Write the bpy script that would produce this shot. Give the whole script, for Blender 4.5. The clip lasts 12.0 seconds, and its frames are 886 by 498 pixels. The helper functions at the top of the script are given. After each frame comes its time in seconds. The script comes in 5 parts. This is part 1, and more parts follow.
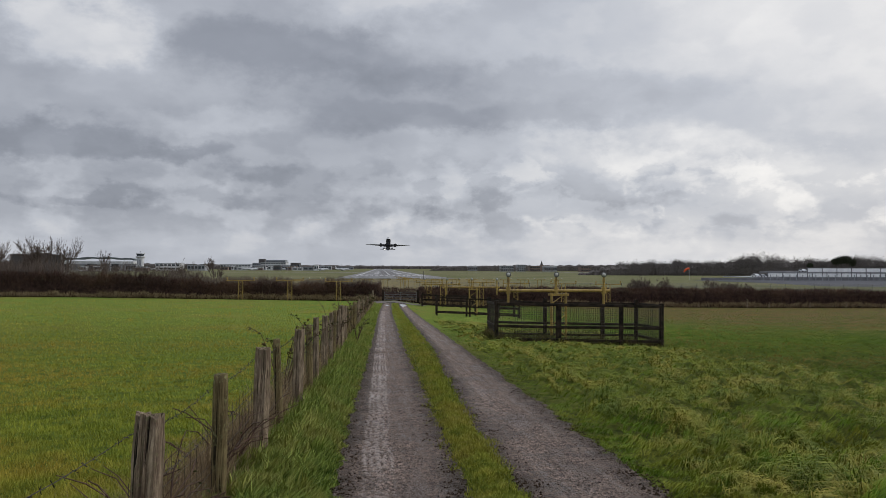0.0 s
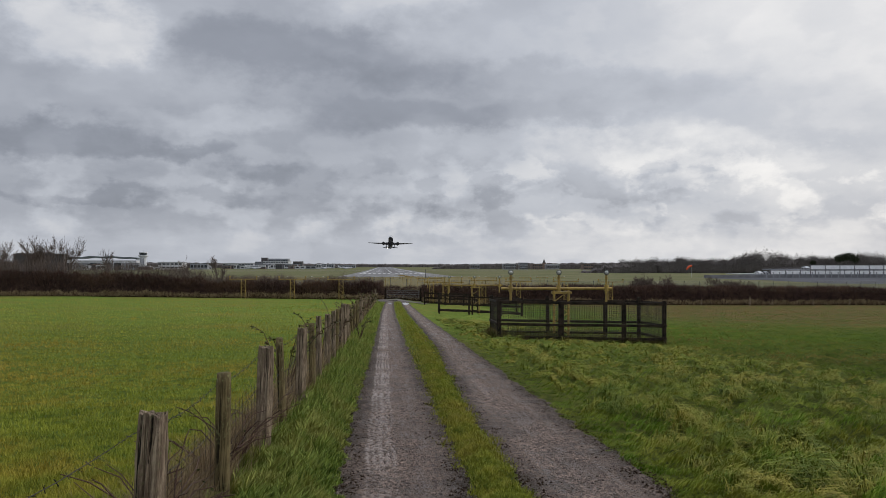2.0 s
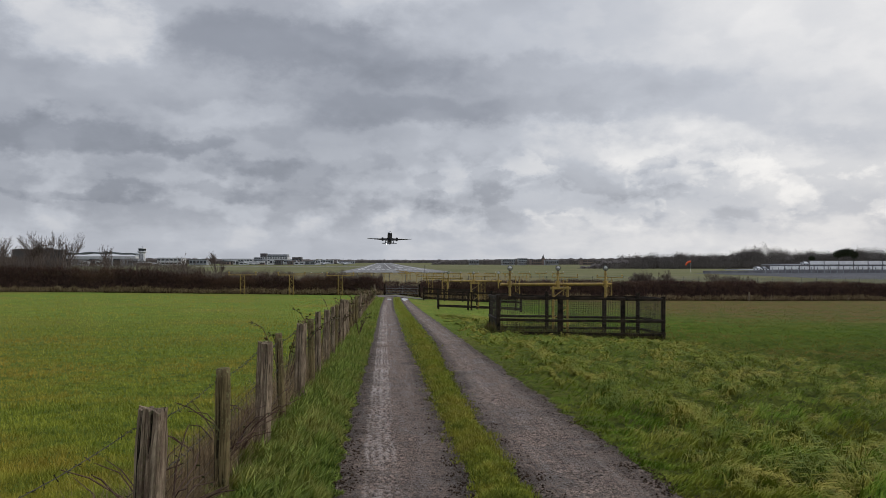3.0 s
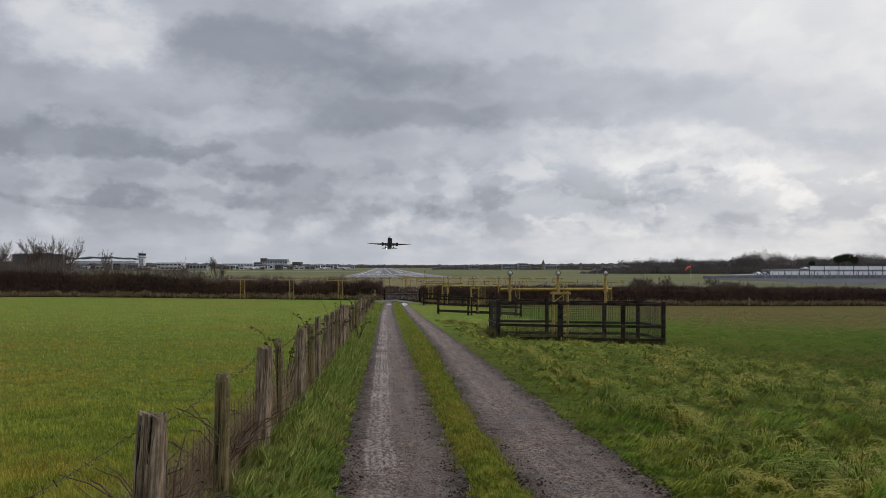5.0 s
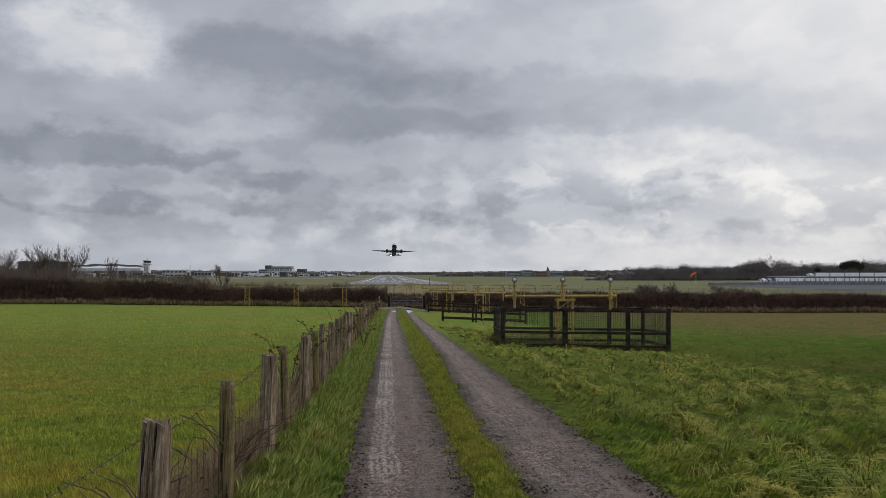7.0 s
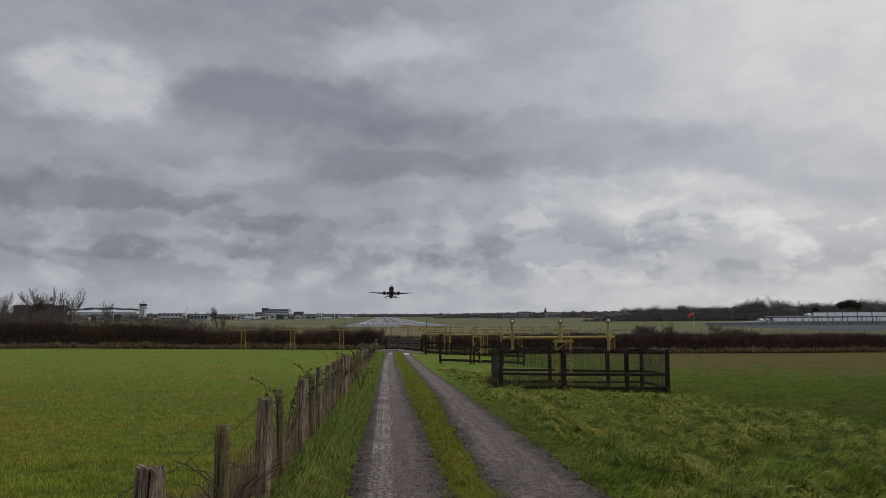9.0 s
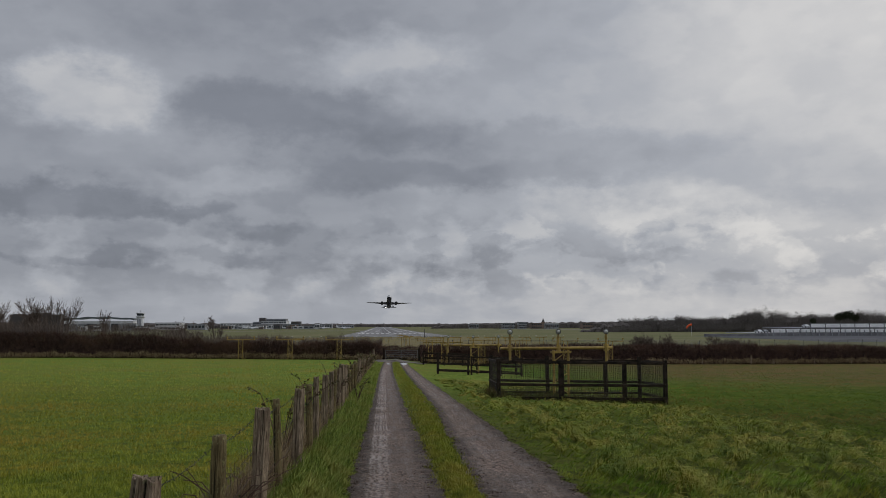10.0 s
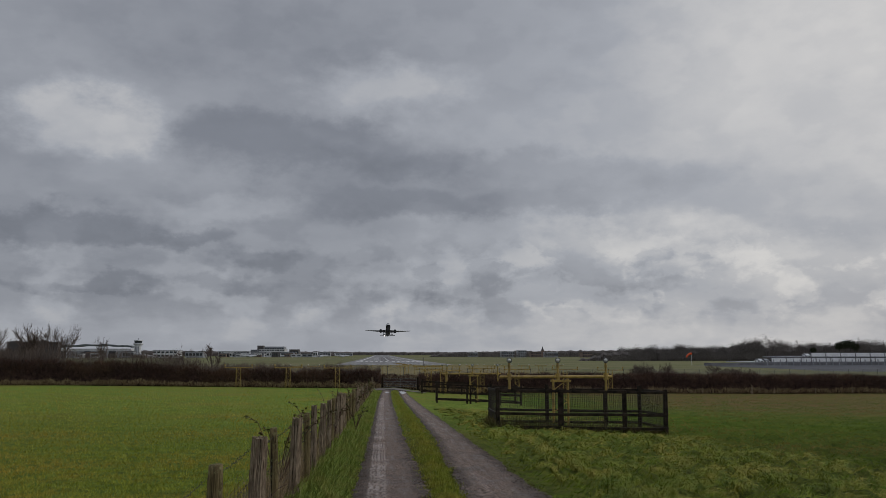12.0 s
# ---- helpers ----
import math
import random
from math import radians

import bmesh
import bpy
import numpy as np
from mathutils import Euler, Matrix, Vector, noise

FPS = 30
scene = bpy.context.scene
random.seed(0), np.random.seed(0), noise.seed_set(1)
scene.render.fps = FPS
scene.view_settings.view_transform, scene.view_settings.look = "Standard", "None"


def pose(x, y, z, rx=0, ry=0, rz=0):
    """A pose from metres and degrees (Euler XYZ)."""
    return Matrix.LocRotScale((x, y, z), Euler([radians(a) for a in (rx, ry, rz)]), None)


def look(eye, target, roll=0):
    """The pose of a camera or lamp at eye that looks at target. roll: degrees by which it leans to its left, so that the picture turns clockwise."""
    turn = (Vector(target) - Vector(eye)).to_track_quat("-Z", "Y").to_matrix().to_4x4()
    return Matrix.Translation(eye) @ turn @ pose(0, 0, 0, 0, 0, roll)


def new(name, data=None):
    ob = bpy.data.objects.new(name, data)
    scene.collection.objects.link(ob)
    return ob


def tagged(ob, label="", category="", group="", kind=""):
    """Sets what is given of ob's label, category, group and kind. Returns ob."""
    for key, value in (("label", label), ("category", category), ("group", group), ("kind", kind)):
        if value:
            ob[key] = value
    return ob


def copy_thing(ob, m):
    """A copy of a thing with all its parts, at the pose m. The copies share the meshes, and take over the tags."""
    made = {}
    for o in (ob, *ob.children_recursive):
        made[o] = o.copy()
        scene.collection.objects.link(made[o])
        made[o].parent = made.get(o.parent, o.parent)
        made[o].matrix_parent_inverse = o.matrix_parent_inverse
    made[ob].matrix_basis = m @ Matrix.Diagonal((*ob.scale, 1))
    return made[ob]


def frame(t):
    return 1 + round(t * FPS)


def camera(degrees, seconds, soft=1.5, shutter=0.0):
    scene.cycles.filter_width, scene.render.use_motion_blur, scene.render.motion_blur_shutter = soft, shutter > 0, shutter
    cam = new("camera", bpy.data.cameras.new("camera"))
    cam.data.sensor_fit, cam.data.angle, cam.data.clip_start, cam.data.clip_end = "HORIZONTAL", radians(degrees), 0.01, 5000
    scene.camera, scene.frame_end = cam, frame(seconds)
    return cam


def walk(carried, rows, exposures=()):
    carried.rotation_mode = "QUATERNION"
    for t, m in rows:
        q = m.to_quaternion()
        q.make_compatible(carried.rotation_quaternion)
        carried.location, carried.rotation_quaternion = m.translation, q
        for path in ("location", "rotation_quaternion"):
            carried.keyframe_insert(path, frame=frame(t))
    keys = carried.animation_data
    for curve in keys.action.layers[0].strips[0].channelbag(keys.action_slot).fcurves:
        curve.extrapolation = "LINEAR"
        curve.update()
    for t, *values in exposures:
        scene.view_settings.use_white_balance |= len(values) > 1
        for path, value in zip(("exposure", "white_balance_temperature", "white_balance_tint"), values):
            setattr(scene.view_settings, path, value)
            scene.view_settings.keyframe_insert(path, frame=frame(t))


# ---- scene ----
# ---- camera: held by hand on the track, tilting up after the aircraft ----
cam = camera(60.0, 12.0, soft=0.5)
EYE = (0.0, 0.0, 1.65)
ROWS = [
    (0.0, -4.669, 1.334, -0.20), (0.5, -4.352, 1.344, -0.19), (1.0, -4.428, 1.422, -0.14),
    (1.5, -4.382, 1.196, -0.05), (2.0, -4.489, 1.198, -0.04), (2.5, -4.547, 1.139, 0.0),
    (3.0, -4.552, 0.876, -0.02), (5.0, -4.549, 1.247, -0.06), (5.5, -4.391, 1.634, 0.0),
    (6.0, -4.257, 1.634, 0.0), (6.5, -4.430, 1.827, 0.0), (7.0, -4.216, 1.765, 0.0),
    (9.0, -4.416, 4.875, 0.31), (9.5, -4.555, 5.300, 0.31), (10.0, -4.584, 5.630, 0.16),
    (10.5, -4.750, 5.814, 0.13), (11.0, -4.811, 6.499, 0.12), (11.5, -4.656, 6.970, 0.03),
    (12.0, -4.661, 7.714, 0.02)]
walk(cam, [(t, pose(*EYE, 90 + p, r, w)) for t, w, p, r in ROWS],
     exposures=[(0.0, 0.0), (7.0, -0.02), (9.0, -0.36), (10.5, -0.46), (12.0, -0.53)])


# ---- node helpers ----
class Nodes:
    """Short calls for building a node tree."""

    def __init__(self, tree):
        self.tree = tree

    def add(self, kind, ins=None, **props):
        n = self.tree.nodes.new(kind)
        for k, v in props.items():
            setattr(n, k, v)
        for k, v in (ins or {}).items():
            self.put(n.inputs[k], v)
        return n

    def put(self, socket, v):
        if isinstance(v, bpy.types.NodeSocket):
            self.tree.links.new(v, socket)
        else:
            socket.default_value = v

    def math(self, op, a, b=0.0, clamp=False):
        return self.add("ShaderNodeMath", {0: a, 1: b}, operation=op, use_clamp=clamp).outputs[0]

    def vmath(self, op, a, b=(0, 0, 0)):
        n = self.add("ShaderNodeVectorMath", {0: a, 1: b}, operation=op)
        return n.outputs["Value"] if op in ("LENGTH", "DISTANCE", "DOT_PRODUCT") else n.outputs["Vector"]

    def noise(self, vec, scale, detail=4.0, rough=0.55, distort=0.0, colour=False):
        n = self.add("ShaderNodeTexNoise", {"Scale": scale, "Detail": detail, "Roughness": rough, "Distortion": distort})
        self.put(n.inputs["Vector"], vec)
        return n.outputs["Color" if colour else "Fac"]

    def remap(self, v, a, b, c=0.0, d=1.0, smooth=True):
        return self.add("ShaderNodeMapRange", {0: v, 1: a, 2: b, 3: c, 4: d},
                        interpolation_type="SMOOTHSTEP" if smooth else "LINEAR").outputs[0]

    def mix(self, f, a, b, blend="MIX"):
        n = self.add("ShaderNodeMix", data_type="RGBA", blend_type=blend)
        self.put(n.inputs["Factor"], f)
        for s, v in ((n.inputs[6], a), (n.inputs[7], b)):
            self.put(s, (*v, 1.0) if isinstance(v, tuple) and len(v) == 3 else v)
        return n.outputs[2]

    def scaled(self, vec, s):
        return self.vmath("MULTIPLY", vec, s)


# ---- sky: broken winter overcast, brighter overhead and towards the right ----
world = bpy.data.worlds.new("overcast")
scene.world = world
world.use_nodes = True
wt = world.node_tree
wt.nodes.clear()
W = Nodes(wt)
way = W.add("ShaderNodeTexCoord").outputs["Generated"]
sep = W.add("ShaderNodeSeparateXYZ", {0: way}).outputs
up = W.math("MAXIMUM", sep[2], 0.0)
low = W.math("ADD", up, 0.24)
flat = W.add("ShaderNodeCombineXYZ", {0: W.math("DIVIDE", sep[0], low), 1: W.math("DIVIDE", sep[1], low), 2: 0.0}).outputs[0]
billow = W.remap(W.noise(W.vmath("ADD", flat, (3.1, 1.7, 0.0)), 1.5, 8.0, 0.5, 0.0), 0.40, 0.60)
broad = W.noise(flat, 0.5, 4.0, 0.5)
puffs = W.remap(W.noise(W.scaled(way, (1.0, 1.0, 1.7)), 14.0, 9.0, 0.52, 0.0), 0.43, 0.58)
wisps = W.noise(W.scaled(way, (1.0, 1.0, 1.7)), 26.0, 5.0, 0.5, 0.0)
shift = W.vmath("SUBTRACT", W.noise(W.scaled(way, (1.0, 1.0, 1.6)), 9.0, 10.0, 0.62, 0.0, True), (0.5, 0.5, 0.5))
sway = W.vmath("SUBTRACT", W.noise(W.scaled(way, (1.0, 1.0, 1.4)), 3.6, 3.0, 0.5, 0.0, True), (0.5, 0.5, 0.5))
bent = W.vmath("ADD", W.vmath("ADD", way, W.scaled(shift, (0.20, 0.20, 0.10))), W.scaled(sway, (0.10, 0.10, 0.05)))
heaps = W.noise(W.vmath("ADD", W.scaled(way, (1.0, 1.0, 1.55)), W.scaled(shift, (0.05, 0.05, 0.04))), 17.0, 7.0, 0.55, 0.0)


def cloud(total, centre, wide, tall, amount, edge=0.40):
    d = W.scaled(W.vmath("SUBTRACT", bent, centre), (1 / wide, 0.6 / wide, 1 / tall))
    return W.math("ADD", total, W.remap(W.vmath("LENGTH", d), 1.0, edge, 0.0, amount * 0.85))


tone = W.math("MULTIPLY", W.math("SUBTRACT", billow, 0.5), 0.09)
tone = W.math("ADD", tone, W.math("MULTIPLY", W.math("SUBTRACT", broad, 0.5), 0.25))
tone = W.math("ADD", tone, W.math("MULTIPLY", W.math("SUBTRACT", puffs, 0.5), W.math("MULTIPLY", W.remap(up, 0.02, 0.20, 0.20, 0.04), W.remap(up, 0.015, 0.07, 0.25, 1.0))))
tone = W.math("ADD", tone, W.math("MULTIPLY", W.math("SUBTRACT", wisps, 0.5), 0.08))
heaped = W.math("MULTIPLY", W.math("MULTIPLY", W.remap(up, 0.025, 0.06, 0.15, 1.0), W.remap(up, 0.115, 0.17, 1.0, 0.0)), W.remap(sep[0], -0.12, 0.12, 0.30, 1.0))
tone = W.math("ADD", tone, W.math("MULTIPLY", heaped, W.remap(heaps, 0.44, 0.545, 0.075, -0.055)))
tone = W.math("ADD", tone, 0.49)
tone = W.math("ADD", tone, W.remap(sep[0], -0.1, 0.6, -0.03, 0.22))
# cloud masses: direction, half width, half height, lighter or darker
for spec in (((-0.352, 0.90, 0.270), 0.115, 0.052, 0.34, 0.35), ((-0.29, 0.92, 0.245), 0.08, 0.03, 0.10, 0.3), ((0.01, 0.94, 0.335), 0.15, 0.05, 0.25, 0.3),
             ((0.55, 0.77, 0.36), 0.30, 0.20, 0.16), ((0.29, 0.945, 0.146), 0.15, 0.034, 0.17, 0.2), ((0.42, 0.90, 0.135), 0.10, 0.03, 0.12),
             ((0.52, 0.86, 0.10), 0.16, 0.04, 0.10), ((-0.10, 0.96, 0.255), 0.30, 0.05, -0.22), ((0.14, 0.965, 0.212), 0.31, 0.056, -0.15, 0.60),
             ((0.02, 0.98, 0.19), 0.30, 0.03, -0.10), ((-0.38, 0.92, 0.140), 0.13, 0.035, -0.28), ((-0.25, 0.96, 0.135), 0.07, 0.018, -0.20),
             ((-0.15, 0.98, 0.118), 0.08, 0.02, -0.18), ((-0.20, 0.975, 0.085), 0.10, 0.015, -0.14), ((0.17, 0.98, 0.092), 0.09, 0.02, -0.10),
             ((0.06, 0.995, 0.078), 0.06, 0.018, -0.10), ((-0.35, 0.93, 0.080), 0.12, 0.012, -0.14), ((0.30, 0.95, 0.080), 0.10, 0.02, -0.06),
             ((-0.20, 0.96, 0.178), 0.12, 0.025, 0.14), ((0.0, 1.0, 0.01), 0.95, 0.055, 0.16), ((-0.20, 0.88, 0.38), 0.30, 0.06, -0.06)):
    tone = cloud(tone, *spec)
tone = W.math("MAXIMUM", tone, 0.0)
ramp = W.add("ShaderNodeValToRGB", {0: tone})
cr = ramp.color_ramp
cr.elements[0].position, cr.elements[0].color = 0.0, (0.17, 0.185, 0.22, 1)
cr.elements[1].position, cr.elements[1].color = 1.0, (0.90, 0.885, 0.87, 1)
for pos, col in ((0.3, (0.285, 0.305, 0.355, 1)), (0.6, (0.485, 0.51, 0.565, 1))):
    e = cr.elements.new(pos)
    e.color = col
clear = W.add("ShaderNodeTexSky", sky_type="NISHITA", sun_disc=False, sun_elevation=radians(24), sun_rotation=radians(62),
              air_density=1.0, dust_density=3.0)
dome = W.remap(up, 0.42, 0.95, 1.0, 2.6)
cover = W.vmath("SCALE", ramp.outputs[0])
W.put(cover.node.inputs["Scale"], dome)
haze = W.vmath("SCALE", clear.outputs[0])
haze.node.inputs["Scale"].default_value = 0.006
back = W.add("ShaderNodeBackground", {"Color": W.vmath("ADD", cover, haze), "Strength": 1.0})
W.add("ShaderNodeOutputWorld", {"Surface": back.outputs[0]})

sun = new("sun", bpy.data.lights.new("sun", "SUN"))
sun.data.energy, sun.data.angle, sun.data.color = 0.9, radians(25), (1.0, 0.95, 0.88)
sun.matrix_world = look((60, 32, 30), (0, 0, 0))


# ---- materials ----
def material(name):
    m = bpy.data.materials.new(name)
    m.use_nodes = True
    m.node_tree.nodes.clear()
    n = Nodes(m.node_tree)
    b = n.add("ShaderNodeBsdfPrincipled")
    n.add("ShaderNodeOutputMaterial", {"Surface": b.outputs[0]})
    return m, n, b


def place(n):
    return n.add("ShaderNodeNewGeometry").outputs["Position"]


def bump(n, b, height, strength, distance):
    n.put(b.inputs["Normal"], n.add("ShaderNodeBump", {"Height": height, "Strength": strength, "Distance": distance}).outputs[0])


def painted(name, colour, dark, rough, scale, metal=0.0, relief=0.3, distance=0.004, stretch=(1, 1, 1), spec=0.4):
    """A worn surface: base colour drifting to a darker one at two scales, with relief."""
    m, n, b = material(name)
    p = n.scaled(n.add("ShaderNodeTexCoord").outputs["Object"], stretch)
    a, c = n.noise(p, scale, 5.0, 0.6), n.noise(p, scale * 7, 4.0, 0.65)
    f = n.remap(n.math("ADD", n.math("MULTIPLY", a, 0.6), n.math("MULTIPLY", c, 0.4)), 0.36, 0.64)
    n.put(b.inputs["Base Color"], n.mix(f, dark, colour))
    n.put(b.inputs["Roughness"], n.remap(c, 0.3, 0.7, rough - 0.1, rough + 0.12))
    b.inputs["Metallic"].default_value = metal
    b.inputs["Specular IOR Level"].default_value = spec
    bump(n, b, c, relief, distance)
    return m


def blades(name, young, old, dry, patch_scale, dry_amount, single=1.0, stray=0.45, clump=5.0):
    """Grass: shades by blade and by clump (single: the blade's share), with yellowed patches and stray dry blades."""
    m, n, b = material(name)
    g = n.add("ShaderNodeNewGeometry").outputs
    own = g["Random Per Island"]
    patch = n.noise(g["Position"], patch_scale, 4.0, 0.6)
    fine = n.noise(g["Position"], patch_scale * 6, 3.0, 0.6)
    shade = n.math("POWER", own, 1.4)
    if single < 1:
        group = n.remap(n.noise(g["Position"], clump, 4.0, 0.6), 0.34, 0.66)
        shade = n.math("ADD", n.math("MULTIPLY", shade, single), n.math("MULTIPLY", group, 1 - single))
    base = n.mix(shade, old, young)
    f = n.remap(n.math("ADD", n.math("MULTIPLY", patch, 0.7), n.math("MULTIPLY", fine, 0.3)), 0.43, 0.62)
    drying = n.math("MULTIPLY", n.math("ADD", f, n.math("MULTIPLY", n.math("GREATER_THAN", own, 0.88), stray)), dry_amount, True)
    n.put(b.inputs["Base Color"], n.mix(drying, base, dry))
    b.inputs["Roughness"].default_value = 0.7
    b.inputs["Specular IOR Level"].default_value = 0.12
    return m


M = {}
M["verge"] = blades("verge_grass", (0.31, 0.39, 0.078), (0.048, 0.088, 0.013), (0.40, 0.33, 0.10), 1.6, 0.40, 0.7, 0.3)
M["crop"] = blades("crop_grass", (0.36, 0.375, 0.046), (0.120, 0.165, 0.020), (0.37, 0.26, 0.042), 0.17, 0.95, 0.5, 0.04, 2.4)
M["moss"] = blades("strip_grass", (0.32, 0.34, 0.042), (0.075, 0.105, 0.013), (0.34, 0.25, 0.055), 1.1, 0.40, 0.5, 0.3, 6.0)
M["tussock"] = blades("tussock_grass", (0.265, 0.355, 0.040), (0.062, 0.140, 0.011), (0.35, 0.27, 0.058), 0.55, 0.50, 0.5, 0.2, 2.2)
M["tuft"] = blades("tuft_grass", (0.255, 0.295, 0.036), (0.052, 0.090, 0.009), (0.345, 0.255, 0.055), 0.8, 0.62, 0.38, 0.15, 1.6)
M["pasture"] = blades("pasture_grass", (0.21, 0.29, 0.036), (0.042, 0.090, 0.010), (0.27, 0.165, 0.06), 0.10, 0.9, 0.4, 0.3, 1.1)
M["straw"] = blades("dead_stems", (0.36, 0.265, 0.150), (0.100, 0.064, 0.036), (0.36, 0.28, 0.16), 1.5, 0.8)
M["twig"] = blades("hedge_twigs", (0.125, 0.070, 0.055), (0.026, 0.016, 0.014), (0.16, 0.095, 0.06), 0.25, 0.5)
M["bare"] = blades("bare_twigs", (0.16, 0.125, 0.105), (0.09, 0.068, 0.058), (0.17, 0.13, 0.10), 0.1, 0.5)
M["weed"] = blades("rank_weeds", (0.13, 0.135, 0.032), (0.024, 0.026, 0.010), (0.13, 0.08, 0.036), 1.2, 0.6, 0.6, 0.3)
M["leaf"] = blades("bramble_leaf", (0.06, 0.085, 0.025), (0.03, 0.04, 0.016), (0.11, 0.06, 0.035), 3.0, 0.7)
M["far_wood"] = blades("far_wood", (0.145, 0.132, 0.125), (0.096, 0.086, 0.082), (0.145, 0.128, 0.115), 0.02, 0.5)
M["evergreen"] = blades("evergreen", (0.050, 0.062, 0.036), (0.026, 0.034, 0.020), (0.05, 0.045, 0.03), 0.1, 0.4)

m, n, b = material("ground")
p = place(n)
sp = n.add("ShaderNodeSeparateXYZ", {0: p}).outputs
big, mid, fine, grit = n.noise(p, 0.12, 4.0, 0.6), n.noise(p, 0.9, 5.0, 0.62), n.noise(p, 7.0, 4.0, 0.65), n.noise(p, 45.0, 3.0, 0.7)
field = n.mix(n.remap(mid, 0.3, 0.7), (0.085, 0.130, 0.022), (0.160, 0.215, 0.040))
field = n.mix(n.math("MULTIPLY", n.remap(n.math("ADD", n.math("MULTIPLY", big, 0.6), n.math("MULTIPLY", fine, 0.4)), 0.46, 0.62), 0.55), field, (0.20, 0.145, 0.042))
worn = n.mix(n.remap(mid, 0.35, 0.65), (0.070, 0.080, 0.020), (0.145, 0.092, 0.042))
side = n.math("ADD", sp[0], n.math("MULTIPLY", n.math("SUBTRACT", big, 0.5), 30.0))
field = n.mix(n.remap(sp[0], 10.5, 12.5), field, n.mix(n.remap(mid, 0.3, 0.7), (0.040, 0.080, 0.009), (0.090, 0.130, 0.016)))
field = n.mix(n.math("MULTIPLY", n.remap(side, 12.0, 30.0), n.remap(sp[1], 25.0, 60.0)), field, worn)
airfield = n.mix(n.remap(n.noise(p, 0.03, 4.0, 0.6), 0.35, 0.65), (0.115, 0.120, 0.056), (0.160, 0.152, 0.082))
airfield = n.mix(n.math("MULTIPLY", n.math("MULTIPLY", n.remap(sp[1], 108.0, 150.0), n.remap(sp[1], 362.0, 345.0)), n.remap(sp[0], 62.0, 36.0, 0.0, 0.75)), airfield, n.mix(n.remap(mid, 0.3, 0.7), (0.14, 0.115, 0.058), (0.22, 0.18, 0.095)))
# thatch near by, its colour darkened for the shade beneath the blades
shaded_thatch = n.mix(n.remap(fine, 0.35, 0.65), (0.020, 0.022, 0.007), (0.070, 0.078, 0.014))
shaded_thatch = n.mix(n.remap(sp[0], -1.2, -1.6), shaded_thatch, n.mix(n.remap(fine, 0.35, 0.65), (0.045, 0.060, 0.012), (0.110, 0.150, 0.024)))
field = n.mix(n.remap(sp[1], 12.0, 45.0, 0.85, 0.0), field, shaded_thatch)
field = n.mix(n.remap(sp[1], 99.0, 103.0), field, airfield)
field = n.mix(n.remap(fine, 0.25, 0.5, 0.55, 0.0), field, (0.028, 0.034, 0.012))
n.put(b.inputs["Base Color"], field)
b.inputs["Roughness"].default_value = 0.95
b.inputs["Specular IOR Level"].default_value = 0.02
bump(n, b, n.math("ADD", fine, n.math("MULTIPLY", grit, 0.5)), 0.8, 0.03)
M["ground"] = m

m, n, b = material("gravel_track")
p = place(n)
lane = n.add("ShaderNodeSeparateXYZ", {0: n.add("ShaderNodeUVMap", uv_map="across").outputs[0]}).outputs
across, tread_sheen = lane[0], lane[1]
mid, grit = n.noise(p, 1.6, 6.0, 0.65), n.noise(p, 75.0, 4.0, 0.75)
fine = n.noise(n.scaled(p, (1.0, 0.6, 1.0)), 30.0, 6.0, 0.75)
stone = n.add("ShaderNodeTexVoronoi", {"Vector": p, "Scale": 55.0}).outputs
streak = n.noise(n.scaled(p, (7.0, 0.5, 1.0)), 1.4, 5.0, 0.6)
wet = n.remap(n.math("ADD", n.math("MULTIPLY", streak, 0.6), n.math("MULTIPLY", mid, 0.4)), 0.44, 0.60)
rim = n.remap(n.math("ADD", n.math("ABSOLUTE", n.math("SUBTRACT", across, 0.5)), n.math("MULTIPLY", n.math("SUBTRACT", fine, 0.5), 0.75)), 0.20, 0.46)
col = n.mix(n.remap(fine, 0.42, 0.60), (0.058, 0.038, 0.029), (0.345, 0.255, 0.205))
col = n.mix(n.remap(grit, 0.58, 0.72), col, (0.40, 0.31, 0.255))
col = n.mix(n.math("MULTIPLY", n.remap(grit, 0.44, 0.30), 0.7), col, (0.030, 0.023, 0.020))
col = n.mix(n.math("MULTIPLY", n.remap(mid, 0.46, 0.62), 0.58), col, (0.060, 0.046, 0.039))
col = n.mix(n.math("MULTIPLY", n.math("MULTIPLY", rim, n.remap(n.noise(p, 6.0, 5.0, 0.6), 0.32, 0.58, 0.35, 1.0)), 0.85), col, n.mix(n.remap(grit, 0.4, 0.6), (0.012, 0.008, 0.005), (0.050, 0.036, 0.024)))
wheel = n.remap(n.math("ABSOLUTE", n.math("SUBTRACT", n.math("ADD", across, n.math("MULTIPLY", n.math("SUBTRACT", mid, 0.5), 0.3)), 0.62)), 0.05, 0.22, 0.55, 0.0)
col = n.mix(n.math("MULTIPLY", wheel, n.remap(streak, 0.36, 0.58)), col, (0.115, 0.082, 0.066))
# raised tread ribs coloured paler, in place of the sky's sheen on wet gravel
col = n.mix(n.math("MULTIPLY", tread_sheen, 0.85), col, (0.43, 0.37, 0.335))
n.put(b.inputs["Base Color"], col)
n.put(b.inputs["Roughness"], n.math("SUBTRACT", n.remap(fine, 0.3, 0.7, 0.60, 0.85), n.math("MULTIPLY", n.math("MULTIPLY", wet, n.math("SUBTRACT", 1.0, rim)), 0.30)))
b.inputs["Specular IOR Level"].default_value = 0.22
bump(n, b, n.math("ADD", n.math("ADD", fine, n.math("MULTIPLY", grit, 0.7)), n.math("MULTIPLY", stone["Distance"], -0.8)), 1.0, 0.028)
M["gravel"] = m

